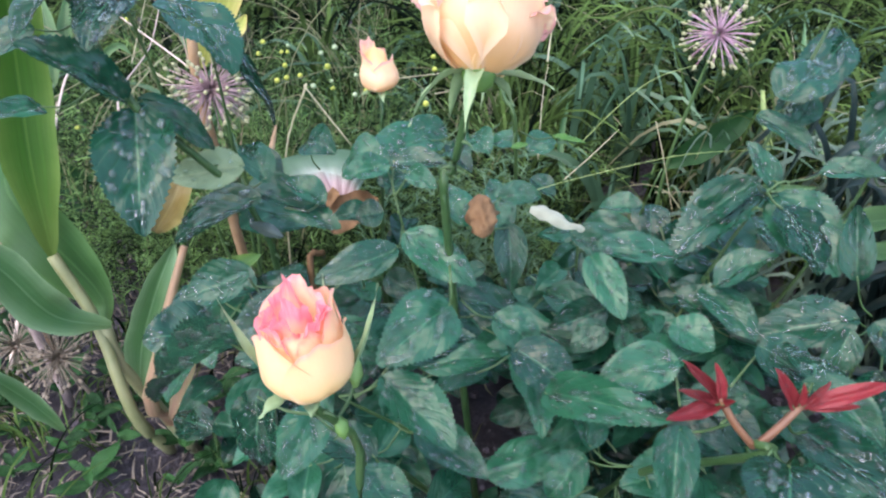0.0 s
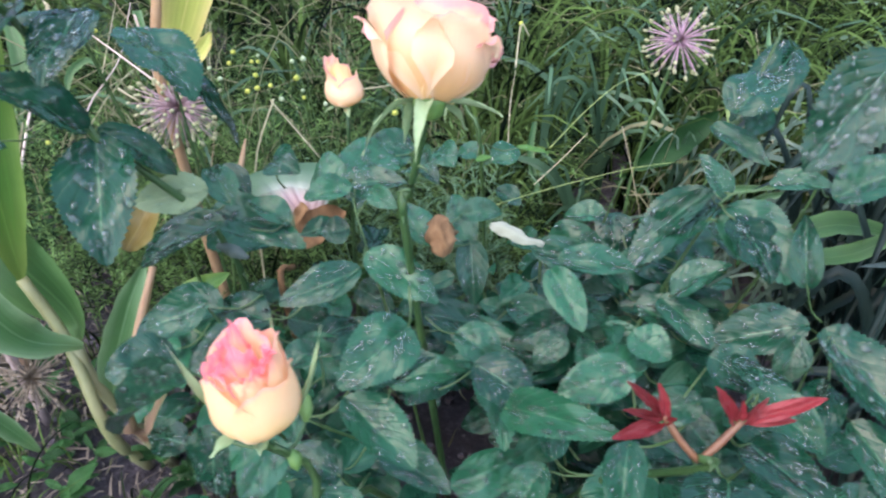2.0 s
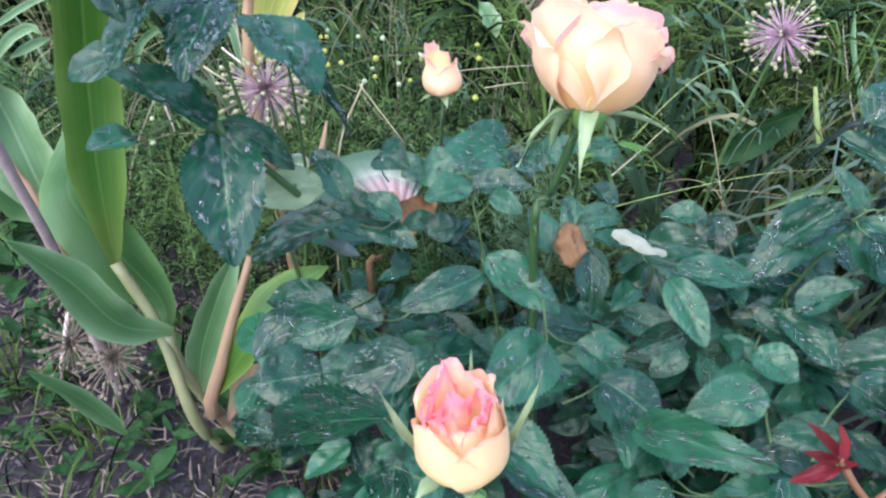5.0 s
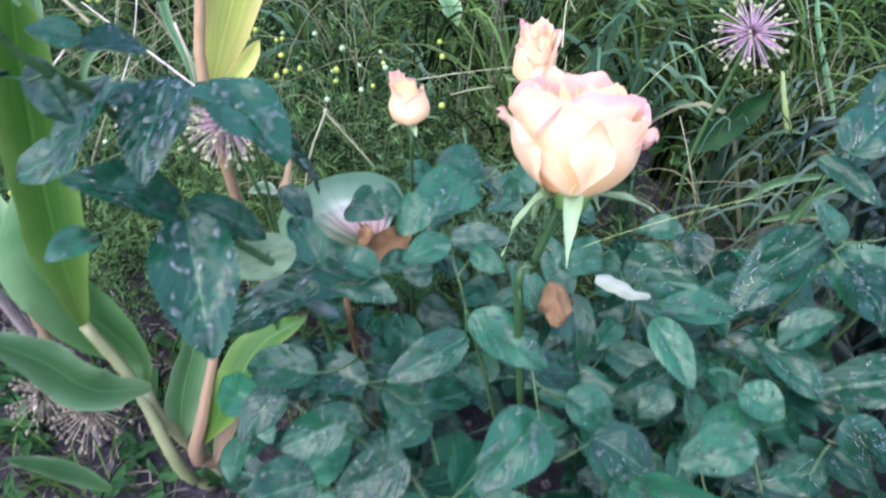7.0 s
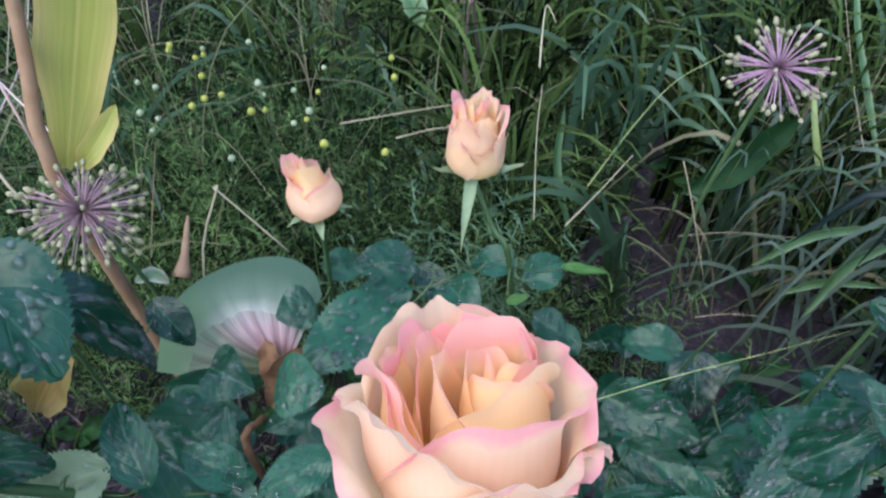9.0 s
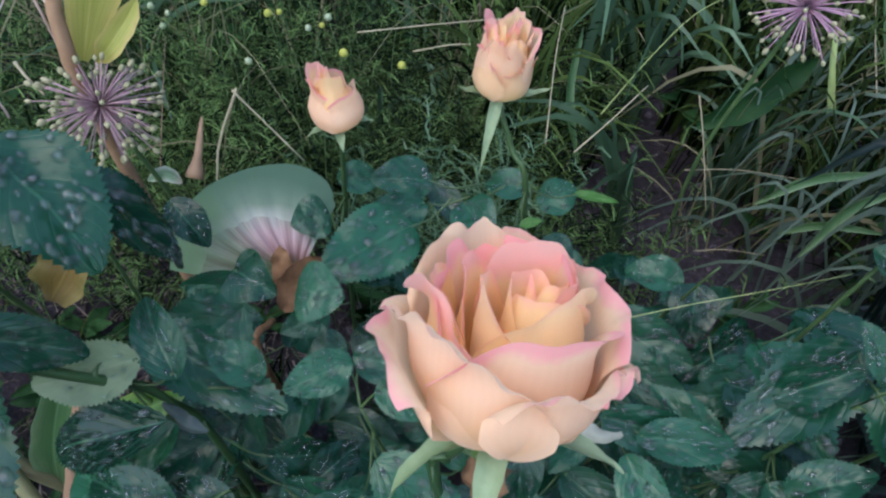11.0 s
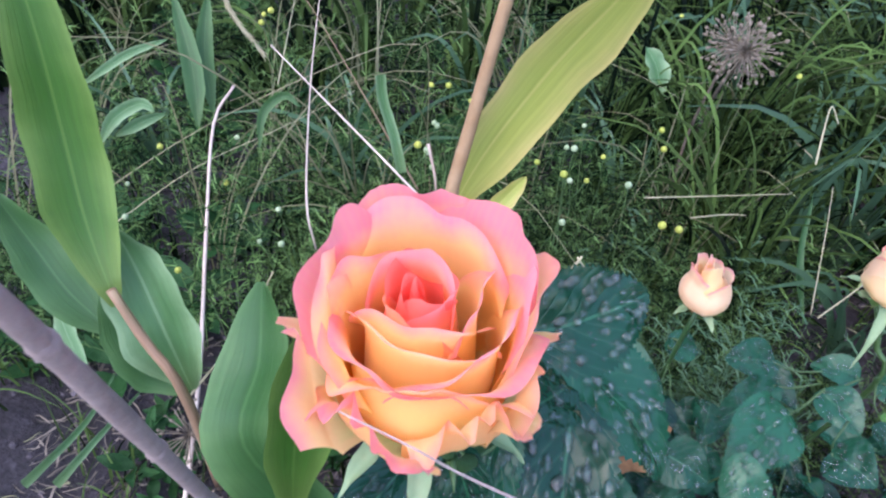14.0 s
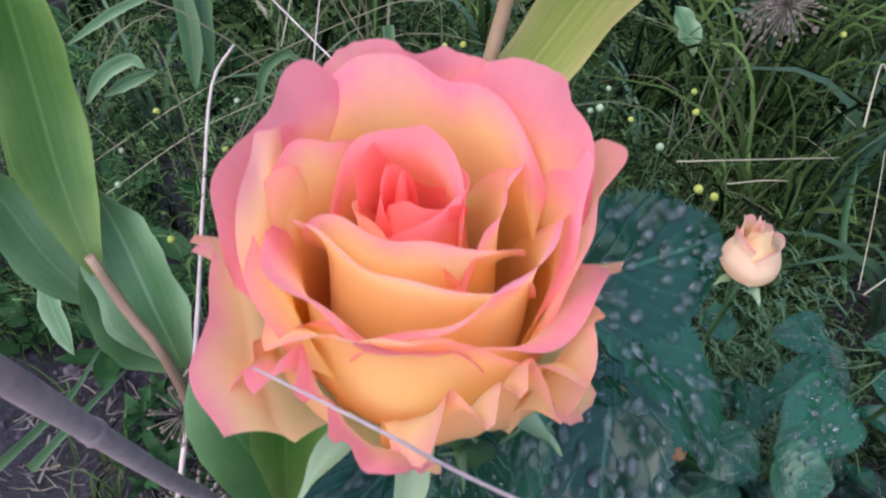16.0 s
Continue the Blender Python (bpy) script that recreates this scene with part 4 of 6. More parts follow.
rose(rear, "rosebud", "upright peach bud with ruffled petals", (0.0595, 0.6578, 0.4005), (0.05, -0.04, 1.0), 0.0176, 0.0420, [
    (-62, 1.00, 0.62, 130, dict(r0=0.32, close=0.08, roll=40, wav=0.09, bowl=0.5, frill=0.6), PETAL_CREAM),
    (45, 1.00, 0.58, 130, dict(r0=0.32, close=0.08, roll=40, wav=0.09, bowl=0.5, frill=0.6), PETAL_CREAM),
    (170, 1.00, 0.74, 150, dict(r0=0.32, close=0.08, roll=40, wav=0.07, bowl=0.5), PETAL_CREAM),
    (0, 0.94, 0.80, 150, dict(r0=0.32, close=0.13, roll=34, wav=0.08, bowl=0.5, frill=0.6), PETAL_PALE),
    (110, 0.95, 0.90, 140, dict(r0=0.32, close=0.12, roll=34, wav=0.07, bowl=0.5, frill=0.5), PETAL_PALE),
    (-110, 0.93, 0.92, 140, dict(r0=0.32, close=0.12, roll=34, wav=0.07, bowl=0.5, frill=0.5), PETAL_PALE),
    (30, 0.76, 0.93, 150, dict(r0=0.34, close=0.12, roll=40, wav=0.08, frill=0.6), PETAL_ROSY),
    (-50, 0.70, 0.98, 140, dict(r0=0.34, close=0.12, roll=40, wav=0.08, frill=0.6), PETAL_ROSY),
    (170, 0.66, 1.00, 170, dict(r0=0.36, close=0.12, roll=34, wav=0.06, frill=0.5), PETAL_PEACH),
    (80, 0.48, 0.98, 190, dict(r0=0.38, close=0.12, roll=34, wav=0.06, frill=0.5), PETAL_ROSY),
    (-90, 0.36, 1.00, 220, dict(r0=0.4, close=0.12, roll=30, wav=0.05, frill=0.8), PETAL_PEACH),
    (0, 0.20, 1.0, 260, dict(r0=0.5, close=0.1, roll=20, wav=0.05), PETAL_PEACH),
], 13, 0.030, 0.5, [(200, 0.9, -0.6), (-12, 1.0, -0.4), (-95, 0.9, 2.0), (60, 0.8, 0.4), (130, 0.8, 0.4)])
rose(left, "bloom", "fully open rose, yellow-orange with pink-red petal rims", (-0.2218, 0.4078, 0.5608), (-0.05, -0.03, 1.0), 0.0212, 0.0440, [
    (-74, 1.02, 0.66, 74, dict(r0=0.26, roll=96, wav=0.06, tilt=0.22, point=0.22, frill=0.4, bowl=0.85), PETAL_OUTER),
    (-24, 0.99, 0.62, 84, dict(r0=0.26, roll=112, wav=0.12, tilt=0.05, frill=1.1, bowl=0.9), PETAL_OUTER),
    (34, 0.99, 0.62, 84, dict(r0=0.26, roll=108, wav=0.12, tilt=0.05, point=0.10, frill=0.9, bowl=0.9), PETAL_OUTER),
    (86, 1.02, 0.66, 80, dict(r0=0.26, roll=78, wav=0.08, tilt=0.06, frill=0.6, bowl=0.85), PETAL_OUTER),
    (150, 1.00, 1.00, 116, dict(r0=0.26, roll=46, wav=0.03, bowl=0.85, frill=0.2), PETAL_OUTER),
    (-164, 1.00, 1.02, 100, dict(r0=0.26, roll=44, wav=0.03, bowl=0.85, frill=0.3), PETAL_OUTER),
    (-112, 1.00, 0.93, 116, dict(r0=0.26, roll=38, wav=0.03, bowl=0.9, point=0.06, frill=0.2), PETAL_OUTER),
    (98, 0.97, 0.90, 104, dict(r0=0.28, roll=46, wav=0.03, bowl=0.85), PETAL_OUTER),
    (2, 0.96, 0.74, 150, dict(r0=0.28, roll=64, wav=0.05, spiral=0.06, bowl=0.85, frill=0.5), PETAL_PINK),
    (176, 0.92, 0.98, 136, dict(r0=0.28, roll=30, wav=0.03, bowl=0.8), PETAL_PINK),
    (-104, 0.88, 0.92, 124, dict(r0=0.28, roll=38, wav=0.03, bowl=0.8), PETAL_PINK),
    (26, 0.88, 0.80, 170, dict(r0=0.30, roll=56, wav=0.04, spiral=0.12, bowl=0.8), PETAL_PINK),
    (124, 0.82, 0.97, 140, dict(r0=0.28, roll=26, wav=0.03, bowl=0.8), PETAL_PINK),
    (-34, 0.80, 0.83, 150, dict(r0=0.30, roll=50, wav=0.04, spiral=-0.08, bowl=0.8), PETAL_PINK),
    (48, 0.74, 0.86, 160, dict(r0=0.32, roll=48, wav=0.03, spiral=0.16), PETAL_PINK),
    (-8, 0.68, 0.86, 180, dict(r0=0.34, roll=44, wav=0.03, spiral=-0.06, off=(-0.03, 0.04)), PETAL_PINK),
    (-124, 0.66, 0.86, 120, dict(r0=0.34, roll=34, wav=0.03, off=(-0.05, 0.06)), PETAL_PINK),
    (92, 0.60, 0.86, 130, dict(r0=0.36, roll=34, wav=0.03, spiral=0.12, off=(-0.02, 0.08)), PETAL_PINK),
    (-84, 0.76, 0.83, 120, dict(r0=0.34, roll=40, wav=0.03, off=(-0.03, 0.02)), PETAL_PINK),
    (6, 0.58, 0.84, 200, dict(r0=0.40, close=0.02, roll=36, wav=0.02, spiral=0.08, off=(-0.06, 0.08)), PETAL_PINK),
    (168, 0.54, 0.91, 210, dict(r0=0.42, close=0.12, roll=16, wav=0.02, spiral=0.08, off=(-0.08, 0.12)), PETAL_INNER),
    (-40, 0.50, 0.80, 210, dict(r0=0.44, close=0.06, roll=26, wav=0.02, spiral=0.10, off=(-0.09, 0.11)), PETAL_INNER),
    (66, 0.44, 0.83, 230, dict(r0=0.46, close=0.08, roll=22, wav=0.02, spiral=0.12, off=(-0.10, 0.12)), PETAL_INNER),
    (-150, 0.38, 0.86, 250, dict(r0=0.48, close=0.08, roll=16, wav=0.02, spiral=0.10, off=(-0.12, 0.12)), PETAL_CORE),
    (10, 0.31, 0.82, 270, dict(r0=0.50, close=0.06, roll=18, wav=0.01, spiral=0.10, off=(-0.14, 0.12)), PETAL_CORE),
    (-120, 0.23, 0.84, 300, dict(r0=0.55, close=0.05, roll=10, wav=0.01, spiral=0.12, off=(-0.15, 0.12)), PETAL_CORE),
    (60, 0.14, 0.83, 320, dict(r0=0.6, close=0.03, roll=6, wav=0.01, spiral=0.12, off=(-0.16, 0.12)), PETAL_CORE),
], 17, 0.024, 0.5)

# withered bud and small side buds
part("withered_bud", revolve((0.0503, 0.4434, 0.3671), (0.0544, 0.4237, 0.3470), ((0, 0.0015), (0.08, 0.0040), (0.2, 0.0066), (0.32, 0.0074), (0.45, 0.0082), (0.58, 0.0076), (0.7, 0.0072), (0.82, 0.0054), (0.92, 0.0040), (1, 0.0014)), BROWN, 22, 0.9), front, label="withered brown bud")
part("side_bud", revolve((-0.0049, 0.2360, 0.3714), (-0.0022, 0.2315, 0.3639), ((0, 0.001), (0.3, 0.0030), (0.7, 0.0026), (1, 0.0004)), CALYX, 10, 0.2), front, label="tiny green side bud")
part("side_bud", revolve((0.0021, 0.2362, 0.3870), (0.0012, 0.2425, 0.3973), ((0, 0.001), (0.4, 0.0030), (0.8, 0.0022), (1, 0.0005)), CALYX, 10, 0.3), front)

# red young shoots
for points in (
    [(0.1806, 0.2747, 0.3278), (0.1695, 0.2773, 0.3399), (0.1608, 0.2817, 0.3525)],
    [(0.1817, 0.2747, 0.3278), (0.1905, 0.2771, 0.3389), (0.1988, 0.2805, 0.3493)],
):
    stem(front, points, 0.0026, 0.0020, STEM_RED, 8, False, "shoot", "reddish young shoot")
for base, tip, w in (
    ((0.1619, 0.2803, 0.3501), (0.1414, 0.2831, 0.3704), 0.0085),
    ((0.1620, 0.2796, 0.3489), (0.1342, 0.2670, 0.3492), 0.0125),
    ((0.1628, 0.2796, 0.3489), (0.1571, 0.2826, 0.3692), 0.0085),
    ((0.1958, 0.2793, 0.3474), (0.1831, 0.2828, 0.3685), 0.0110),
    ((0.1974, 0.2798, 0.3481), (0.1957, 0.2799, 0.3633), 0.0070),
    ((0.2002, 0.2803, 0.3488), (0.2327, 0.2775, 0.3682), 0.0125),
    ((0.1612, 0.2800, 0.3480), (0.1400, 0.2760, 0.3590), 0.0080),
    ((0.1625, 0.2796, 0.3470), (0.1650, 0.2740, 0.3560), 0.0060),
    ((0.2010, 0.2800, 0.3484), (0.2200, 0.2740, 0.3570), 0.0075),
    ((0.1985, 0.2796, 0.3480), (0.2080, 0.2810, 0.3640), 0.0065),
):
    leaf(front, base, tip, w * 0.68, 0.0, LEAVES_RED)

# leaves, clockwise round each bush
leaf(front, (-0.0393, 0.2350, 0.4088), (-0.1113, 0.2810, 0.3372), 0.027)
leaf(front, (0.0021, 0.2526, 0.3860), (-0.0203, 0.2641, 0.3556), 0.014, 20)
leaf(front, (-0.0376, 0.2401, 0.3795), (-0.0406, 0.2319, 0.3411), 0.025)
leaf(front, (-0.0250, 0.2806, 0.3328), (-0.0364, 0.2530, 0.3129), 0.026)
leaf(front, (-0.0013, 0.3384, 0.3018), (0.0421, 0.2999, 0.2867), 0.035)
leaf(front, (0.0198, 0.3429, 0.2581), (0.0622, 0.3117, 0.2552), 0.030)
leaf(front, (0.0013, 0.3532, 0.3011), (0.0497, 0.3536, 0.3248), 0.031)
leaf(front, (0.0168, 0.4122, 0.2473), (0.0724, 0.4197, 0.2574), 0.031)
leaf(front, (-0.0007, 0.4324, 0.3315), (-0.0527, 0.4073, 0.3174), 0.029)
leaf(front, (0.0015, 0.4492, 0.3340), (0.0524, 0.4227, 0.3133), 0.035)
leaf(front, (-0.0117, 0.4854, 0.3692), (0.0278, 0.4751, 0.3757), 0.024)
leaf(front, (-0.0117, 0.4847, 0.3682), (-0.0424, 0.4671, 0.3654), 0.024)
leaf(front, (0.0014, 0.4710, 0.3700), (0.0215, 0.4542, 0.3665), 0.017, 20)
leaf(front, (0.0732, 0.4723, 0.3316), (0.0770, 0.4424, 0.2945), 0.026)
leaf(front, (0.0450, 0.4417, 0.3449), (0.0285, 0.4682, 0.3643), 0.023)
leaf(front, (0.0647, 0.4871, 0.3437), (0.0968, 0.4895, 0.3464), 0.022)
leaf(front, (0.1203, 0.4872, 0.3164), (0.1872, 0.4815, 0.3043), 0.029)
leaf(front, (0.1331, 0.4691, 0.3112), (0.1533, 0.4250, 0.2878), 0.029)
leaf(front, (0.1922, 0.4721, 0.2885), (0.1588, 0.5147, 0.3102), 0.030, 10)
leaf(front, (0.2567, 0.5135, 0.3541), (0.1892, 0.4782, 0.3112), 0.048)
leaf(front, (0.2626, 0.4978, 0.3531), (0.2917, 0.4374, 0.3275), 0.051)
leaf(front, (0.3337, 0.5989, 0.4418), (0.2765, 0.5547, 0.3962), 0.042)
leaf(front, (0.3120, 0.5858, 0.3959), (0.2895, 0.5599, 0.3791), 0.026)
leaf(front, (0.3059, 0.4338, 0.4827), (0.2666, 0.4169, 0.4163), 0.055)
leaf(front, (0.3115, 0.4551, 0.3804), (0.3622, 0.4570, 0.4100), 0.038)
leaf(front, (0.2777, 0.4775, 0.3786), (0.3154, 0.4590, 0.3870), 0.023)
leaf(front, (0.2592, 0.5543, 0.3917), (0.2925, 0.5135, 0.3757), 0.024, 10)
leaf(front, (0.2591, 0.4891, 0.3597), (0.2387, 0.5067, 0.3880), 0.021)
leaf(front, (0.3187, 0.4260, 0.2954), (0.3626, 0.3611, 0.2527), 0.058, -10)
leaf(front, (0.3087, 0.4272, 0.2971), (0.2459, 0.4366, 0.2732), 0.041)
leaf(front, (0.2935, 0.4076, 0.3020), (0.2779, 0.3900, 0.2726), 0.025)
leaf(front, (0.3025, 0.4343, 0.3211), (0.3009, 0.4609, 0.3647), 0.024, -30)
leaf(front, (0.2324, 0.3301, 0.3229), (0.2439, 0.3716, 0.3164), 0.040)
leaf(front, (0.2260, 0.3302, 0.3229), (0.2561, 0.2942, 0.3146), 0.029)
leaf(front, (0.2117, 0.2928, 0.3236), (0.2309, 0.2391, 0.3359), 0.029)
leaf(front, (0.1850, 0.2517, 0.3428), (0.1640, 0.2015, 0.3472), 0.044)
leaf(front, (0.1521, 0.2928, 0.3218), (0.1406, 0.2476, 0.3099), 0.024)
leaf(front, (0.0925, 0.3541, 0.2833), (0.1474, 0.2992, 0.3196), 0.030)
leaf(front, (0.0845, 0.4340, 0.2642), (0.0989, 0.3524, 0.2557), 0.037)
leaf(front, (0.0614, 0.4640, 0.2627), (0.1259, 0.4312, 0.2608), 0.030)
leaf(front, (0.1517, 0.3882, 0.2660), (0.2002, 0.4218, 0.2725), 0.035)
leaf(front, (0.1729, 0.4516, 0.2706), (0.2127, 0.4297, 0.2609), 0.025)
leaf(front, (0.2203, 0.3654, 0.2805), (0.1786, 0.3623, 0.2743), 0.027)
leaf(front, (0.2192, 0.4532, 0.2997), (0.2552, 0.4555, 0.3294), 0.029, -20)
leaf(front, (0.2155, 0.4641, 0.2924), (0.2446, 0.4231, 0.2760), 0.035)
leaf(front, (0.0716, 0.4820, 0.3176), (0.0610, 0.5277, 0.3422), 0.026)
leaf(front, (0.1394, 0.4786, 0.3140), (0.1987, 0.4754, 0.3105), 0.028)
leaf(front, (0.2096, 0.4976, 0.3222), (0.2467, 0.4936, 0.3668), 0.025)
leaf(front, (0.0839, 0.4531, 0.2706), (0.0310, 0.4479, 0.2854), 0.032)
leaf(front, (0.1050, 0.4723, 0.2776), (0.1549, 0.4350, 0.2679), 0.030)
leaf(front, (0.0611, 0.4459, 0.2331), (0.0305, 0.4134, 0.2289), 0.036)
leaf(front, (0.1243, 0.3536, 0.2334), (0.1017, 0.3385, 0.2080), 0.030)
leaf(front, (0.1280, 0.3555, 0.2366), (0.1297, 0.4117, 0.2290), 0.027)
leaf(front, (0.3317, 0.3243, 0.2664), (0.3042, 0.3141, 0.2489), 0.031)
leaf(front, (0.2343, 0.2854, 0.2746), (0.2864, 0.3000, 0.2751), 0.028)
leaf(front, (-0.0027, 0.3230, 0.2544), (-0.0435, 0.3308, 0.2660), 0.031)
leaf(front, (-0.0050, 0.2750, 0.3004), (0.0222, 0.2413, 0.2960), 0.031)
leaf(front, (0.0372, 0.3629, 0.3386), (0.0005, 0.3220, 0.3272), 0.042)
leaf(front, (-0.0675, 0.3348, 0.3718), (-0.0996, 0.3263, 0.3596), 0.026)
leaf(front, (-0.0366, 0.3142, 0.3681), (-0.0720, 0.3036, 0.3531), 0.030)
leaf(front, (-0.0820, 0.3164, 0.3478), (-0.1150, 0.3028, 0.3502), 0.036)
leaf(front, (0.0640, 0.4162, 0.2919), (0.0975, 0.4016, 0.2749), 0.033)
leaf(front, (0.0764, 0.3836, 0.2931), (0.1151, 0.3653, 0.2718), 0.039)
leaf(front, (0.1438, 0.4340, 0.2761), (0.1203, 0.4223, 0.2602), 0.024)
leaf(front, (0.1783, 0.3793, 0.2922), (0.1292, 0.3716, 0.2803), 0.035)
leaf(front, (0.1851, 0.4246, 0.2869), (0.2091, 0.4039, 0.2828), 0.032)
leaf(front, (-0.0672, 0.4322, 0.2853), (-0.1114, 0.4515, 0.2868), 0.035)
leaf(front, (-0.1016, 0.4377, 0.2907), (-0.1546, 0.4524, 0.2860), 0.035)
leaf(front, (-0.1168, 0.4051, 0.3116), (-0.1415, 0.3779, 0.2972), 0.029)
leaf(front, (-0.0253, 0.4005, 0.2890), (-0.0500, 0.3819, 0.2853), 0.025)
leaf(front, (0.1744, 0.4724, 0.2630), (0.1236, 0.4682, 0.2554), 0.027)
leaf(front, (0.1483, 0.5392, 0.2834), (0.1837, 0.5107, 0.2909), 0.028)
leaf(front, (0.1354, 0.5241, 0.2848), (0.1490, 0.4729, 0.2625), 0.030)
leaf(front, (0.2242, 0.5443, 0.3143), (0.2490, 0.4729, 0.3090), 0.059)
leaf(front, (0.2577, 0.4752, 0.3542), (0.2834, 0.4370, 0.3280), 0.049)
leaf(front, (0.2614, 0.5226, 0.4143), (0.3006, 0.5550, 0.4361), 0.047)
leaf(front, (0.1984, 0.4681, 0.2796), (0.2330, 0.4458, 0.2739), 0.037)
leaf(front, (0.2199, 0.3746, 0.3091), (0.2521, 0.3514, 0.3022), 0.037)
leaf(left, (-0.1685, 0.4524, 0.4143), (-0.1462, 0.3839, 0.3634), 0.054)
leaf(left, (-0.1686, 0.4476, 0.4190), (-0.2013, 0.4076, 0.4669), 0.037)
leaf(left, (-0.1663, 0.4550, 0.4185), (-0.1299, 0.4757, 0.3762), 0.027)
leaf(left, (-0.1667, 0.4746, 0.4885), (-0.1686, 0.4081, 0.4667), 0.042)
leaf(left, (-0.1929, 0.4564, 0.4970), (-0.2071, 0.4082, 0.4682), 0.030, 15)
leaf(left, (-0.1727, 0.4640, 0.5089), (-0.1924, 0.4402, 0.5204), 0.026)
leaf(left, (-0.0969, 0.4551, 0.3537), (-0.1658, 0.4541, 0.3168), 0.037)
leaf(left, (-0.0973, 0.4778, 0.3535), (-0.1219, 0.5166, 0.3682), 0.026)
leaf(left, (-0.1791, 0.4736, 0.4748), (-0.2028, 0.4500, 0.4867), 0.025)
leaf(left, (-0.0602, 0.4946, 0.3298), (-0.0909, 0.5028, 0.3444), 0.026)
leaf(left, (-0.1962, 0.4415, 0.5563), (-0.1563, 0.4670, 0.5563), 0.036)
leaf(left, (-0.2237, 0.4258, 0.5110), (-0.2481, 0.3739, 0.5224), 0.020)
leaf(left, (-0.2120, 0.4317, 0.5172), (-0.2010, 0.4209, 0.4860), 0.021)
leaf(left, (-0.1905, 0.4384, 0.5240), (-0.2094, 0.4282, 0.5326), 0.017)
leaf(left, (-0.2107, 0.4366, 0.4648), (-0.2429, 0.4256, 0.4536), 0.025)
leaf(left, (-0.2040, 0.4173, 0.4245), (-0.2157, 0.3883, 0.4316), 0.022)
leaf(left, (-0.0908, 0.5616, 0.2965), (-0.1323, 0.5079, 0.2951), 0.059)
leaf(left, (-0.1297, 0.5745, 0.2908), (-0.0807, 0.5643, 0.2804), 0.021)
leaf(front, (0.2914, 0.3763, 0.3255), (0.3235, 0.3152, 0.3011), 0.039)
leaf(front, (0.2929, 0.3616, 0.3015), (0.2524, 0.3216, 0.2846), 0.031)
leaf(front, (0.2978, 0.3409, 0.2925), (0.3184, 0.2927, 0.2642), 0.036)
leaf(rear, (-0.0487, 0.6558, 0.2844), (-0.0741, 0.6420, 0.2882), 0.037)
leaf(rear, (-0.0465, 0.6843, 0.2961), (-0.0147, 0.6932, 0.2870), 0.029)
leaf(rear, (-0.0408, 0.6362, 0.2823), (-0.0153, 0.6332, 0.2794), 0.024)
leaf(rear, (0.0973, 0.6463, 0.3145), (0.1254, 0.6610, 0.3212), 0.029)
leaf(rear, (0.0912, 0.6635, 0.3139), (0.0605, 0.6761, 0.3079), 0.028)
leaf(rear, (0.2115, 0.6136, 0.2805), (0.2082, 0.5764, 0.2591), 0.038)
leaf(rear, (0.2084, 0.6220, 0.2703), (0.1687, 0.6363, 0.2662), 0.032)
leaf(rear, (0.1470, 0.5861, 0.2688), (0.2003, 0.5507, 0.2696), 0.047)
leaf(rear, (0.1655, 0.5808, 0.2633), (0.1611, 0.5233, 0.2584), 0.032)
leaf(rear, (0.1430, 0.5710, 0.2524), (0.1825, 0.5391, 0.2567), 0.033)
leaf(rear, (0.2474, 0.5846, 0.2687), (0.1932, 0.5461, 0.2644), 0.040)
leaf(rear, (0.2848, 0.5967, 0.2823), (0.2992, 0.5349, 0.2922), 0.056)
leaf(rear, (0.2159, 0.5387, 0.2759), (0.2561, 0.5110, 0.2847), 0.046)
leaf(rear, (0.1026, 0.6394, 0.2879), (0.1260, 0.6285, 0.2763), 0.027)
leaf(rear, (0.0241, 0.6739, 0.3050), (0.0477, 0.6429, 0.2908), 0.024)
leaf(rear, (-0.0152, 0.6411, 0.2881), (-0.0276, 0.6037, 0.2856), 0.031)
leaf(rear, (-0.0384, 0.5685, 0.2855), (-0.0670, 0.5520, 0.2864), 0.024)
leaf(rear, (-0.0223, 0.5324, 0.3041), (-0.0448, 0.5283, 0.2994), 0.029)
leaf(rear, (0.0135, 0.6016, 0.3382), (-0.0377, 0.5531, 0.3442), 0.050)
leaf(rear, (0.0241, 0.6580, 0.3225), (-0.0169, 0.6482, 0.3319), 0.035)
leaf(rear, (0.0198, 0.6390, 0.3211), (-0.0290, 0.6009, 0.3191), 0.033)
leaf(rear, (0.0434, 0.6311, 0.3312), (0.0605, 0.5982, 0.3335), 0.033)
leaf(rear, (-0.0844, 0.5456, 0.3563), (-0.0597, 0.5291, 0.3569), 0.034)
leaf(rear, (-0.0489, 0.5409, 0.3504), (-0.0232, 0.5288, 0.3559), 0.037)
leaf(rear, (0.0262, 0.5712, 0.3432), (0.0410, 0.5462, 0.3542), 0.038)
leaf(left, (-0.1263, 0.5183, 0.3296), (-0.0479, 0.4815, 0.3178), 0.042, 0, None, FLAT)
leaf(left, (-0.1420, 0.5930, 0.2747), (-0.0865, 0.6232, 0.2384), 0.026)
leaf(left, (-0.1560, 0.6420, 0.3060), (-0.1270, 0.6220, 0.2840), 0.030)
leaf(left, (-0.1138, 0.4831, 0.3624), (-0.1620, 0.4671, 0.3570), 0.034, 0, LEAVES_WITHERED)
leaf(left, (-0.1636, 0.5177, 0.4666), (-0.1080, 0.4826, 0.4370), 0.060, 0, None, FLAT)
leaf(left, (-0.1378, 0.5265, 0.4381), (-0.0962, 0.5330, 0.3770), 0.040, 0, None, FLAT)
leaf(rear, (0.1198, 0.6467, 0.3289), (0.1511, 0.6449, 0.3245), 0.009, 0.0, LEAVES_YOUNG)
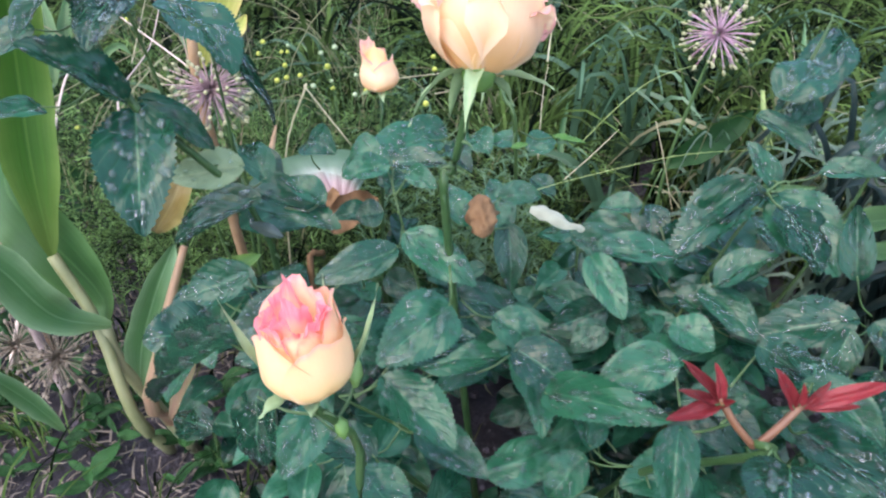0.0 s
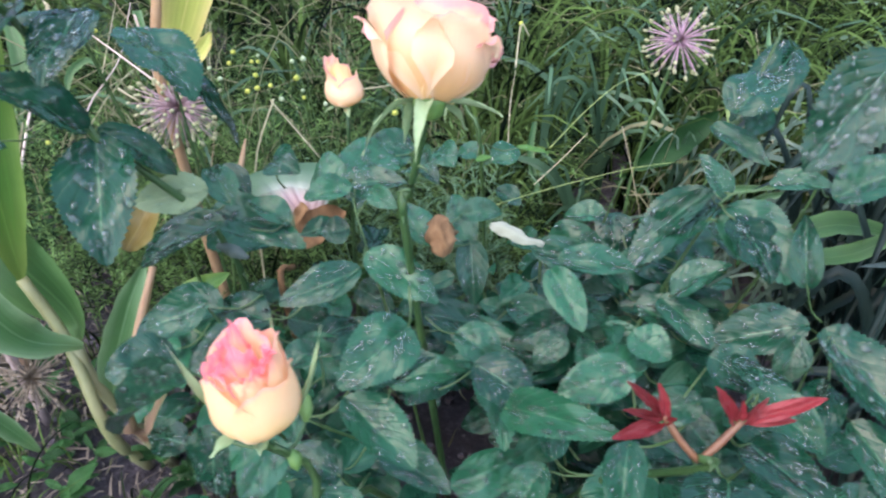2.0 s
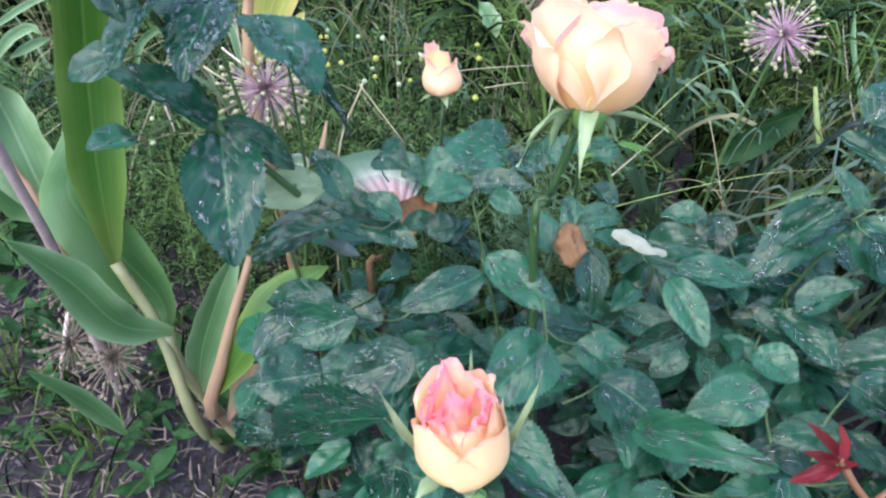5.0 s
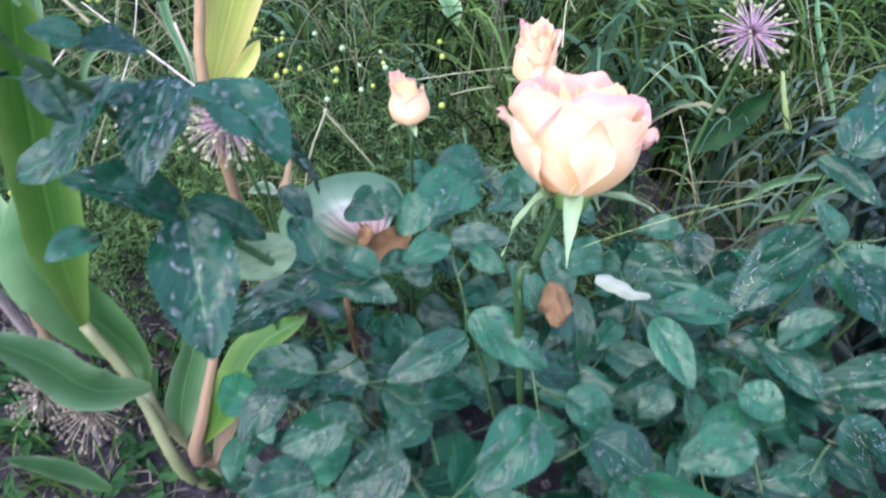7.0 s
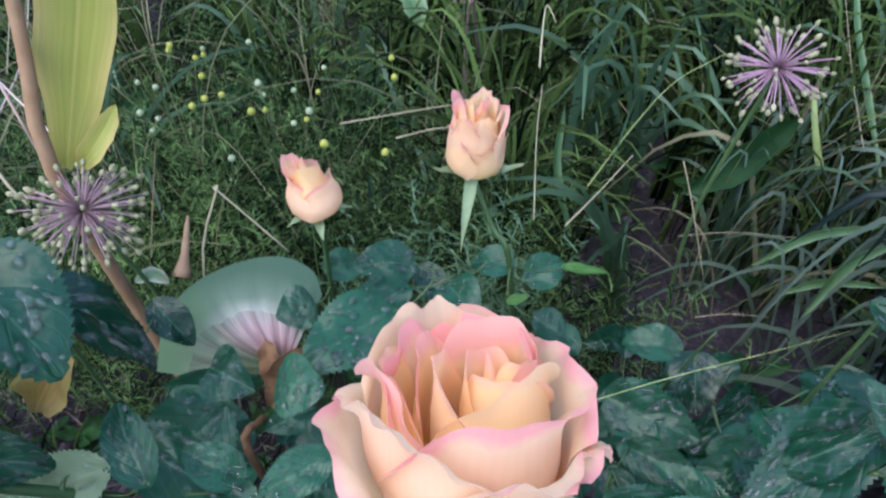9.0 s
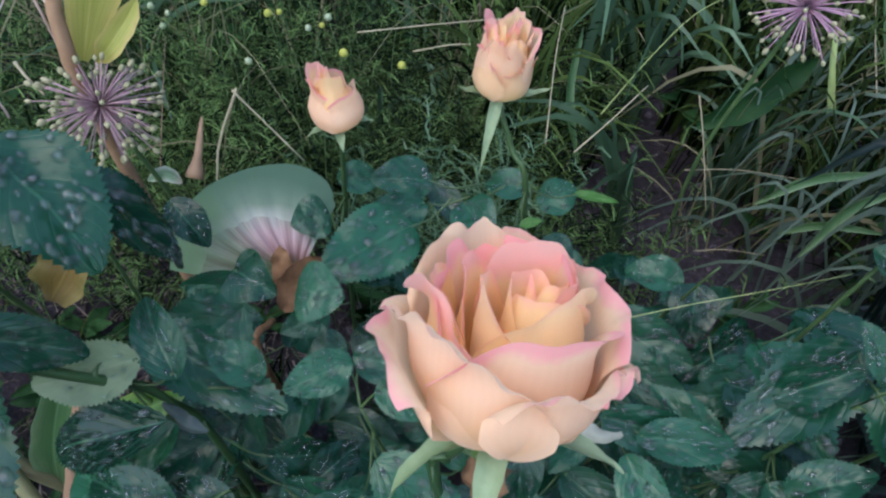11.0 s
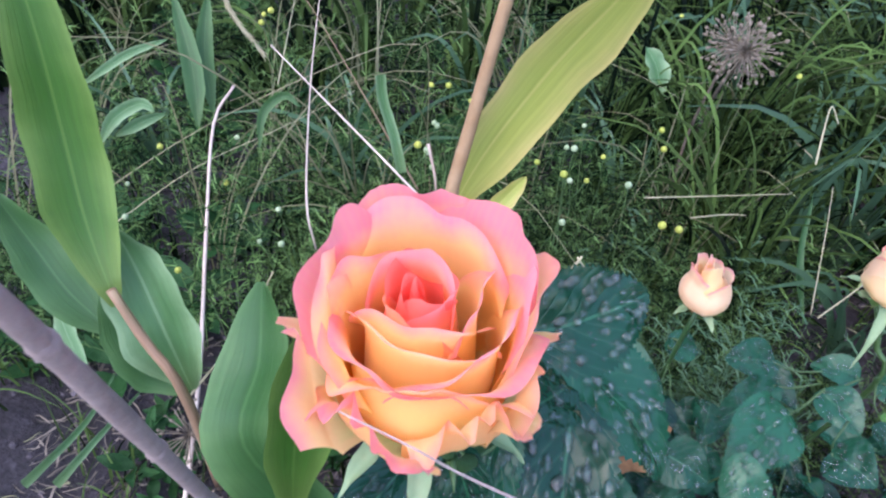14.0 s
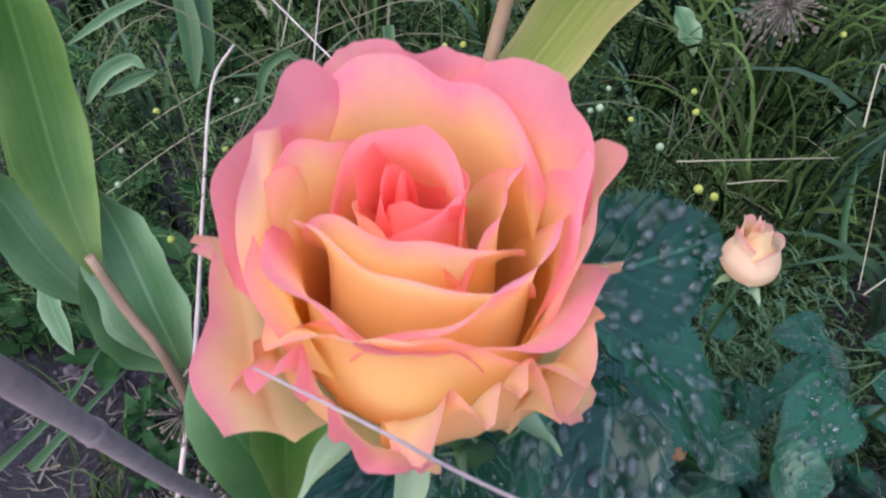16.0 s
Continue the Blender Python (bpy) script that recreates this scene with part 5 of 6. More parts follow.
leaf(rear, (0.0809, 0.6150, 0.3283), (0.0956, 0.6174, 0.3317), 0.008, 0.0, LEAVES_YOUNG)
fill(front, 300, (0.130, 0.403), (0.21, 0.13), 0.05, 0.22, 21)
fill(front, 130, (0.130, 0.390), (0.20, 0.12), 0.03, 0.13, 24, (0.04, 0.06))
fill(front, 110, (0.160, 0.490), (0.13, 0.075), 0.20, 0.285, 25, (0.03, 0.048))
fill(rear, 170, (0.100, 0.600), (0.24, 0.13), 0.04, 0.21, 22, (0.03, 0.05))
fill(left, 60, (-0.100, 0.500), (0.08, 0.09), 0.06, 0.25, 23)


# ---- seed heads ----
def sphere_bit(verts, faces, at, r, stretch, way):
    """Adds one small pod."""
    way = way.normalized()
    x = way.orthogonal().normalized()
    y = way.cross(x)
    start = len(verts)
    for rr, h in ((0.35, -0.9), (0.95, -0.3), (0.9, 0.4), (0.35, 0.95)):
        for s in range(6):
            a = s * 1.047
            verts.append(at + r * rr * (math.cos(a) * x + math.sin(a) * y) + way * (h * r * stretch))
    for k in range(3):
        for s in range(6):
            faces.append((start + k * 6 + s, start + k * 6 + (s + 1) % 6, start + k * 6 + 6 + (s + 1) % 6, start + k * 6 + 6 + s))
    faces += [tuple(start + 18 + s for s in range(6)), tuple(start + s for s in range(6))[::-1]]


def allium(centre, foot, radius, seed, rays=90, label="", dry=False, stretch=1.0, faded=False):
    """A round seed head: a stalk, thin rays from its heart and a pod on each ray."""
    rnd = random.Random(seed)
    c = Vector(centre)
    head = thing("allium", foot, label, "allium", "allium seed heads")
    mid = Vector(foot).lerp(c, 0.5) + Vector((rnd.uniform(-0.02, 0.02), 0.01, 0))
    part("stalk", tube([foot, mid, c], 0.0026, 0.0018, ALLIUM_DRY if dry else ALLIUM_STALK, 10, 8, 0.1), head)
    for k in range(rays):
        z = 1 - 2 * (k + 0.5) / rays
        a = k * 2.39996 + rnd.uniform(-0.3, 0.3)
        way = Vector((math.sqrt(1 - z * z) * math.cos(a), math.sqrt(1 - z * z) * math.sin(a), z * stretch + rnd.uniform(-0.1, 0.1))).normalized()
        length = radius * rnd.choice((0.72, 0.82, 0.9, 0.95, 1.0, 1.12))
        end = c + way * length + Vector((0, 0, -0.06 * length))
        ray = part("ray", tube([c + way * 0.003, c + way * length * 0.55, end], 0.0007, 0.0004, ALLIUM_DRY if dry else ALLIUM_FADED if faded else ALLIUM_RAY, 3, 4), head)
        verts, faces = [], []
        sphere_bit(verts, faces, end, radius * rnd.uniform(0.038, 0.062), rnd.uniform(1.1, 1.7), way)
        part("pod", mesh_of("pod", verts, faces, None, [ALLIUM_DRY if dry else ALLIUM_POD]), ray)


allium((0.3016, 0.8008, 0.3887), (0.2925, 0.8320, 0.0260), 0.039, 1, 76, "round allium seed head with purple rays and pale pods")
allium((-0.2095, 0.6955, 0.3405), (-0.2080, 0.7410, 0.0260), 0.041, 2, 130, "faded allium seed head with dull purple rays beside a dying stalk", False, 0.8, True)
allium((0.0858, 1.1583, 0.3354), (0.0910, 1.1700, 0.0390), 0.040, 3, 80, "dry brown allium seed head in the grass", True)
allium((-0.3406, 0.5460, 0.1200), (-0.3250, 0.5720, 0.0260), 0.034, 4, 80, "fallen bleached allium seed head on the soil", True)
allium((-0.3951, 0.5695, 0.1136), (-0.4068, 0.6021, 0.0675), 0.034, 5, 60, "bleached allium seed head lying on the soil", True)
allium((-0.4422, 0.6572, 0.1094), (-0.4523, 0.6947, 0.0712), 0.030, 6, 50, "bleached allium seed head lying on the soil", True)
allium((0.5321, 0.6364, 0.3595), (0.5681, 0.6326, 0.2296), 0.036, 8, 60, "faded allium seed head beside dark strap leaves", True)
allium((0.0793, 1.0925, 0.3583), (0.1011, 1.2107, 0.1763), 0.040, 9, 60, "dry brown allium seed head in the grass", True)


# ---- straws ----
def straw(name, points, r, mat, label, category="dry stem", r1=None):
    part(name, tube(points, r * 0.6, (r1 or r * 0.5) * 0.6, mat, 20, 6, 0.2), None, None, label, category, "dry stems")


straw("dry_stem", [(-0.4393, 0.5861, 0.0237), (-0.4356, 0.6188, 0.0785), (-0.4475, 0.7099, 0.1392), (-0.4787, 0.8398, 0.2042), (-0.5028, 0.9504, 0.2576), (-0.4928, 0.9980, 0.2803)], 0.0046, STRAW_PINK, "pale bleached grass stem standing over the soil", r1=0.0024)
straw("dry_stem", [(-0.2375, 0.7598, 0.3234), (-0.2604, 0.7900, 0.3279), (-0.4354, 0.9624, 0.3556)], 0.0024, STRAW_PINK, "long pinkish dry stem leaning through the weeds")
straw("dry_stem", [(-0.3499, 0.7899, 0.2433), (-0.3634, 0.8136, 0.2884), (-0.4108, 1.0227, 0.2862), (-0.4235, 1.1245, 0.3395)], 0.0020, STRAW_PINK, "thin pinkish upright dry stem")
straw("dry_stem", [(-0.2639, 0.8587, 0.2777), (-0.3225, 0.9380, 0.3075), (-0.4017, 1.0334, 0.3552), (-0.4486, 1.0875, 0.3766)], 0.0020, TWIG, "thin brownish stem among the weeds")
straw("dry_stem", [(-0.1540, 0.7150, 0.0780), (-0.1488, 0.7151, 0.2570), (-0.1232, 0.7200, 0.3366), (-0.1221, 0.7202, 0.3384), (-0.1208, 0.7202, 0.3368), (-0.0775, 0.7167, 0.2802)], 0.0020, STRAW, "bent straw-coloured stem with a sharp kink")
straw("seed_stalk", [(0.0581, 0.5199, 0.3175), (0.1032, 0.5301, 0.3327), (0.1619, 0.5403, 0.3477), (0.2117, 0.5475, 0.3579), (0.2667, 0.5635, 0.3573)], 0.0006, GRASS_PALE, "arching straw-coloured grass seed stalk", "grass stalk")
straw("dry_stem", [(0.2644, 0.8382, 0.2758), (0.2717, 0.8118, 0.2473), (0.2862, 0.7754, 0.1886)], 0.0012, STRAW, "thin pale straw in the grass")
straw("dry_stem", [(0.2170, 1.1666, 0.2099), (0.2622, 1.1127, 0.1903), (0.3031, 1.0152, 0.1616)], 0.0014, STRAW, "thin pale arching straw in the grass")
straw("dry_stem", [(0.2806, 0.8401, 0.1821), (0.3375, 0.8416, 0.1845), (0.4056, 0.8367, 0.1802)], 0.0010, STRAW, "pale straw lying across the grass")
straw("dry_stem", [(0.2731, 0.7412, 0.1704), (0.3042, 0.7428, 0.1726), (0.3403, 0.7402, 0.1703)], 0.0009, STRAW, "short pale straw on the soil")
straw("dry_stem", [(0.1670, 0.8487, 0.1898), (0.2015, 0.8712, 0.2149), (0.2360, 0.8957, 0.2420)], 0.0016, STRAW, "leaning pale straw in the grass")
straw("dry_stem", [(0.0011, 0.8560, 0.2915), (0.0322, 0.8608, 0.2971), (0.0529, 0.8622, 0.2990)], 0.0014, STRAW, "thin straw behind the buds")
straw("dry_stem", [(-0.0487, 0.8554, 0.3080), (0.0176, 0.8635, 0.3154), (0.0951, 0.8834, 0.3162)], 0.0012, STRAW, "thin straw lying on the weeds")
straw("dry_stem", [(-0.7225, 0.8656, 0.1029), (-0.5387, 0.9793, 0.2226), (-0.3549, 1.0623, 0.3088), (-0.2928, 1.0754, 0.3218)], 0.0012, STRAW, "long thin straw slanting through the weeds")
straw("dry_stem", [(-0.6115, 0.8751, 0.1493), (-0.5228, 0.9312, 0.2084), (-0.4367, 0.9700, 0.2487), (-0.3568, 1.0081, 0.2885)], 0.0010, STRAW, "long thin straw slanting through the weeds")
straw("dry_stem", [(-0.4536, 0.6884, 0.1207), (-0.3802, 0.6683, 0.2600), (-0.3497, 0.6674, 0.3326)], 0.0022, STRAW, "pale dry stem behind the green leaf")
straw("dry_stem", [(-0.2489, 0.7303, 0.4202), (-0.2399, 0.7211, 0.3911), (-0.2391, 0.7240, 0.3559)], 0.0020, STRAW_PINK, "pinkish dry stem beside the brown stalk")
straw("dry_stem", [(-0.2814, 0.7324, 0.3452), (-0.2655, 0.7149, 0.3456), (-0.2468, 0.6971, 0.3457)], 0.0024, STRAW, "short pale dry stem beside the seed head")
straw("dry_stem", [(-0.2245, 0.7770, 0.2024), (-0.2425, 0.8598, 0.2154), (-0.2595, 0.9453, 0.2313)], 0.0012, TWIG, "thin dry stem among feathery weeds")
straw("dry_stem", [(0.1818, 0.8443, 0.2429), (0.2327, 0.9039, 0.2701), (0.2839, 0.9567, 0.2898), (0.3469, 0.9994, 0.2987)], 0.0013, GRASS_PALE, "thin green arching grass stalk crossing another", "grass stalk")
straw("dry_stem", [(0.4926, 0.9263, 0.2212), (0.4968, 1.0023, 0.2656), (0.5037, 1.0949, 0.3280)], 0.0011, STRAW, "thin upright pale straw in the grass")
straw("dry_stem", [(0.1268, 0.8034, 0.2361), (0.1303, 0.8558, 0.2932), (0.1379, 0.8988, 0.3208)], 0.0009, STRAW, "thin upright pale straw behind the bud")
straw("dry_stem", [(0.1432, 0.9567, 0.3071), (0.1464, 0.9797, 0.3322), (0.1513, 0.9989, 0.3531), (0.1607, 0.9872, 0.3405)], 0.0018, STRAW, "drooping whitish straw with a bent tip")
straw("dry_stem", [(-0.4660, 1.0711, 0.2440), (-0.4620, 1.1181, 0.2950), (-0.4580, 1.1652, 0.3461)], 0.0013, STRAW, "upright pale straw among the weeds")
straw("grass_strand", [(-0.1950, 0.3850, 0.5650), (-0.2014, 0.3734, 0.5879), (-0.2135, 0.3722, 0.5966), (-0.2231, 0.3710, 0.6051), (-0.2351, 0.3735, 0.6081)], 0.00050, STALK_PURPLE, "thin pink dry strand lying across the open rose", "grass stalk")

part("fallen_petal", ribbon([(0.0881, 0.4756, 0.3436), (0.0985, 0.4684, 0.3440), (0.1130, 0.4649, 0.3378), (0.1265, 0.4691, 0.3316)], 0.011, WHITE_LEAF, 12, 8, -0.7, 0.16, (0, -0.6, 0.8), lambda v: 0.4 + 0.6 * math.sin(math.pi * min(1, v + 0.15))), None, None, "curled white fallen petal resting on the leaves", "petal")
part("frosted_leaf", ribbon([(-0.1154, 0.4841, 0.3144), (-0.0999, 0.4714, 0.3180), (-0.0880, 0.4695, 0.3130)], 0.010, STRAP_PALE, 10, 8, -0.6, 0.08, (0, -0.8, 0.6), lambda v: math.sin(math.pi * min(1, 0.12 + 0.8 * v))), None, None, "small whitish leaf beaded with water", "leaf")


# ---- strap-leaved clump ----
def strap_clump():
    rnd = random.Random(31)
    clump = thing("strap_leaf_clump", (0.4680, 0.4810, 0.0260), "dark blue-green clump of long narrow wet leaves", "plant")
    for k in range(170):
        a = rnd.uniform(1.7, 4.6)
        h = rnd.uniform(0.06, 0.36)
        reach = rnd.uniform(0.05, 0.125)
        foot = Vector((0.4810, 0.5070, 0.0195)) + Vector((rnd.uniform(-0.05, 0.16), rnd.uniform(-0.12, 0.2), 0))
        out = Vector((math.cos(a), math.sin(a), 0))
        pts = [foot, foot + out * reach * 0.35 + Vector((0, 0, h * 0.75)), foot + out * reach * 0.8 + Vector((0, 0, h)), foot + out * reach * 1.25 + Vector((0, 0, h * rnd.uniform(0.5, 0.95)))]
        part("leaf", ribbon(pts, rnd.uniform(0.007, 0.014), STRAP, 12, 4, 0.5, 0.02, (0, -0.5, 0.85), seed=k), clump)
    for pts, w in (
        ([(0.3785, 0.3470, 0.3299), (0.3371, 0.3127, 0.3224), (0.3160, 0.2908, 0.3109), (0.2944, 0.2653, 0.2933)], 0.007),
        ([(0.4193, 0.4182, 0.3481), (0.3894, 0.4129, 0.3386), (0.3663, 0.4095, 0.3322)], 0.009),
        ([(0.3740, 0.2943, 0.2933), (0.3586, 0.2970, 0.2973), (0.3295, 0.2859, 0.3032)], 0.008),
        ([(0.4089, 0.3596, 0.3016), (0.3668, 0.3658, 0.3106), (0.3335, 0.3682, 0.3135)], 0.006),
        ([(0.4161, 0.3686, 0.3166), (0.3889, 0.3888, 0.3240), (0.3520, 0.4000, 0.3163)], 0.006),
        ([(0.4872, 0.4860, 0.3113), (0.4265, 0.4870, 0.3113), (0.3657, 0.4858, 0.3075)], 0.008),
        ([(0.5409, 0.5907, 0.3349), (0.4567, 0.5732, 0.3536), (0.3963, 0.5454, 0.3561)], 0.009),
    ):
        part("leaf", ribbon(pts, w, STRAP_PALE, 12, 4, 0.4, 0.03, (0, -0.5, 0.85)), clump, label="pale grey-green narrow leaf")
    for pts, w in (([(0.3421, 0.5430, 0.3007), (0.3802, 0.5473, 0.3089), (0.4277, 0.5428, 0.3029)], 0.022), ([(0.3370, 0.5221, 0.2912), (0.3836, 0.5237, 0.2952), (0.4303, 0.5350, 0.3151)], 0.016)):
        part("leaf", ribbon(pts, w, BLADE_DARK, 12, 5, 0.4, 0.06, (0, -0.5, 0.85)), clump, label="pale green broad leaf")


strap_clump()


# ---- weeds and grass behind ----
def chamomile(at, cream=False, r=0.0035):
    c = Vector(at)
    rnd = random.Random(int(c.x * 9999) + int(c.y * 777))
    foot = Vector((c.x + rnd.uniform(-0.04, 0.04), c.y + rnd.uniform(-0.01, 0.05), ground_height(c.x, c.y)))
    flower = thing("chamomile", foot, "rayless " + ("cream" if cream else "yellow") + " chamomile head on a thin stem", "wildflower", "chamomile heads")
    part("stem", tube([foot, foot.lerp(c, 0.6) + Vector((rnd.uniform(-0.02, 0.02), 0.01, 0.02)), c], 0.0006, 0.0005, ALLIUM_STALK, 8, 5), flower)
    verts, faces = [], []
    sides = 9
    prof = ((0.35, -0.75), (0.9, -0.45), (1.0, 0.0), (0.85, 0.5), (0.5, 0.85), (0.12, 1.0))
    k = r * rnd.uniform(0.8, 1.15)
    for rr, h in prof:
        for s in range(sides):
            a = 2 * math.pi * s / sides
            verts.append(c + Vector((k * rr * math.cos(a), k * rr * math.sin(a), k * h)))
    for j in range(len(prof) - 1):
        for s in range(sides):
            faces.append((j * sides + s, j * sides + (s + 1) % sides, (j + 1) * sides + (s + 1) % sides, (j + 1) * sides + s))
    faces += [tuple(range(sides))[::-1], tuple((len(prof) - 1) * sides + s for s in range(sides))]
    part("flower_head", mesh_of("head", verts, faces, None, [CREAM if cream else YELLOW]), flower)


for at in ((-0.2531, 1.0383, 0.2942), (-0.2253, 1.0287, 0.2841), (-0.2202, 1.0427, 0.2802), (-0.2181, 1.0147, 0.2690), (-0.2157, 0.9584, 0.2654), (-0.2069, 0.9749, 0.2643), (-0.1888, 0.9775, 0.2674), (-0.0788, 0.9376, 0.2928), (-0.0084, 1.0072, 0.2926), (-0.0052, 0.9874, 0.2807)):
    chamomile(at)
for at in ((-0.1422, 0.9659, 0.2554), (-0.0916, 0.9247, 0.2689), (-0.0084, 0.8474, 0.2820), (-0.4767, 0.7631, 0.2168), (-0.5775, 0.9633, 0.2061), (-0.2681, 0.8665, 0.3247), (0.1623, 1.1209, 0.3233), (0.0402, 1.2585, 0.3217), (-0.1270, 0.8623, 0.3172), (-0.0503, 0.7778, 0.3390)):
    chamomile(at)
for at in ((-0.4866, 0.9231, 0.1989), (-0.2769, 1.0911, 0.2617), (-0.5117, 1.1764, 0.2826), (0.0949, 1.1687, 0.3382), (0.0871, 1.1599, 0.3288), (-0.1801, 1.1595, 0.3695), (-0.2119, 1.1999, 0.3584), (-0.1080, 1.2109, 0.3654), (-0.4788, 1.1058, 0.3237), (-0.4881, 1.0951, 0.3117)):
    chamomile(at)
for at in ((-0.2171, 1.0353, 0.2914), (-0.2589, 0.9838, 0.2732), (-0.2646, 0.9431, 0.2673), (-0.1866, 1.1123, 0.2603), (-0.1120, 0.9796, 0.2708), (-0.1501, 0.9999, 0.2539), (-0.2572, 0.9415, 0.2464), (-0.0881, 1.0428, 0.2630), (-0.2664, 0.9840, 0.2349), (-0.1073, 0.9338, 0.2593)):
    chamomile(at, True)
for at in ((-0.2599, 0.9488, 0.2988), (-0.1207, 0.8796, 0.3358), (-0.0709, 0.8403, 0.3305), (-0.5823, 0.8667, 0.1779), (-0.5969, 0.9106, 0.1876), (-0.4815, 0.9589, 0.2376), (-0.4070, 0.8602, 0.2249), (-0.4184, 0.8268, 0.2079), (-0.3959, 0.8272, 0.2080), (-0.1300, 0.7911, 0.3167)):
    chamomile(at, True)


def bare(x, y):
    """How bare the soil lies at a place, from 0 to 1."""
    spots = ((0.275, 0.91, 0.17), (-0.40, 0.60, 0.20), (-0.16, 0.72, 0.07), (0.10, 0.78, 0.06))
    return max(max(0.0, 1 - ((x - a) ** 2 + (y - b) ** 2) / (r * r)) for a, b, r in spots)


def strips(name, make, mat, label, category):
    verts, faces = [], []
    for line, width in make:
        start = len(verts)
        n = len(line) - 1
        for k, p in enumerate(line):
            way = line[min(k + 1, n)] - line[max(k - 1, 0)]
            x = way.cross(Vector((0.3, -1, 0.4))).normalized()
            w = width * (1 - (k / n) ** 2 * 0.9) * 0.5
            verts += [p - x * w, p + x * w]
        faces += [(start + 2 * k, start + 2 * k + 1, start + 2 * k + 3, start + 2 * k + 2) for k in range(n)]
    return part(name, mesh_of(name, verts, faces, None, [mat]), None, None, label, category, "", "stuff")


def blades(seed, tufts, xs, ys, heights, width, droop, keep, each=14):
    rnd = random.Random(seed)
    made = 0
    while made < tufts:
        x, y = rnd.uniform(*xs), ys[0] + (ys[1] - ys[0]) * rnd.random() ** 1.3
        if rnd.random() > keep(x, y):
            continue
        made += 1
        tall = rnd.uniform(*heights)
        side = rnd.uniform(0, 6.283)
        for _ in range(each):
            h = tall * rnd.uniform(0.55, 1.1)
            a = side + rnd.gauss(0, 0.7)
            out = Vector((math.cos(a), math.sin(a), 0)) * h * rnd.uniform(0.1, droop)
            px, py = x + rnd.gauss(0, 0.012), y + rnd.gauss(0, 0.012)
            foot = Vector((px, py, ground_height(px, py) - 0.004))
            bend = rnd.uniform(0.35, 1.0)
            yield smooth_line([foot, foot + out * 0.12 + Vector((0, 0, h * 0.38)), foot + out * 0.38 + Vector((0, 0, h * 0.72)), foot + out * 0.75 + Vector((0, 0, h * (0.72 + 0.22 * bend))), foot + out * 1.2 + Vector((0, 0, h * (0.5 + 0.45 * bend)))], 9), rnd.uniform(*width)


def right_side(x, y):
    return (0.25 + 0.75 * max(0.0, min(1.0, (x + 0.02) / 0.2))) * (1 - bare(x, y))


def left_side(x, y):
    return 1 - bare(x, y)


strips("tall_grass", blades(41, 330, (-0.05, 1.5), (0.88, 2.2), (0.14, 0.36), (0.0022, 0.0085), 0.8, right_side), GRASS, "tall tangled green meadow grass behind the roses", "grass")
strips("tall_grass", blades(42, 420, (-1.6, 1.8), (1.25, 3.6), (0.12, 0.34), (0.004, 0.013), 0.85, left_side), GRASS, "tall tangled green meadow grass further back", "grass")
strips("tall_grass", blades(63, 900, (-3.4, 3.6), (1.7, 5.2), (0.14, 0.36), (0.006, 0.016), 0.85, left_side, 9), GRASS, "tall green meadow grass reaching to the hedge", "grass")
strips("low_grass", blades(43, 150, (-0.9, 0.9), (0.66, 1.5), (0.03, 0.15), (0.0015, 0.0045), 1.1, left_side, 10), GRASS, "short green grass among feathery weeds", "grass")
strips("broad_grass", blades(61, 70, (0.15, 1.3), (0.86, 1.7), (0.16, 0.34), (0.006, 0.014), 0.75, right_side, 7), GRASS_BROAD, "broad bluish green blades shining in the grass", "grass")
strips("broad_grass", blades(62, 24, (-0.8, 0.1), (0.95, 1.7), (0.10, 0.24), (0.005, 0.011), 0.9, left_side, 6), GRASS_BROAD, "broad pale green blades among the weeds", "grass")
strips("dry_grass", blades(44, 150, (-0.9, 1.5), (0.82, 2.6), (0.12, 0.38), (0.0012, 0.0032), 1.2, left_side, 5), GRASS_DRY, "thin dry straw-coloured blades among the grass", "grass")


def sprawling(seed, count, xs, ys, high):
    """Long blades pressed down over one another."""
    rnd = random.Random(seed)
    for _ in range(count):
        x, y, z = rnd.uniform(*xs), rnd.uniform(*ys), rnd.uniform(0.02, high)
        a = rnd.gauss(0.15, 0.5) + (math.pi if rnd.random() < 0.4 else 0.0)
        size = rnd.uniform(0.08, 0.24)
        side = Vector((math.cos(a), math.sin(a), 0))
        bow = rnd.uniform(0.06, 0.30) * size
        foot = Vector((x, y, ground_height(x, y) + z * 0.3))
        yield smooth_line([foot, foot + side * size * 0.3 + Vector((0, 0, z * 0.8 + bow)), foot + side * size * 0.65 + Vector((0, 0.01, z * 0.8 + bow)), foot + side * size + Vector((0, 0.01, z * 0.5))], 8), rnd.uniform(0.003, 0.010)


strips("broad_grass", sprawling(71, 230, (0.36, 0.90), (0.58, 1.0), 0.20), GRASS_WET, "flattened bluish green grass leaves lying over one another", "grass")
strips("dry_grass", sprawling(72, 30, (0.38, 0.90), (0.62, 1.10), 0.16), GRASS_DRY, "thin pale straws lying over the flattened grass", "grass")


def lying(seed, count, xs, ys, keep):
    rnd = random.Random(seed)
    made = 0
    while made < count:
        x, y = rnd.uniform(*xs), rnd.uniform(*ys)
        if rnd.random() > keep(x, y):
            continue
        made += 1
        a, size = rnd.uniform(0, 6.283), rnd.uniform(0.006, 0.036)
        line = []
        for k in range(4):
            px, py = x + math.cos(a) * size * k / 3, y + math.sin(a) * size * k / 3
            a += rnd.uniform(-0.12, 0.12)
            line.append(Vector((px, py, ground_height(px, py) + 0.003 + rnd.uniform(0, 0.006))))
        yield line, rnd.uniform(0.0006, 0.0026)


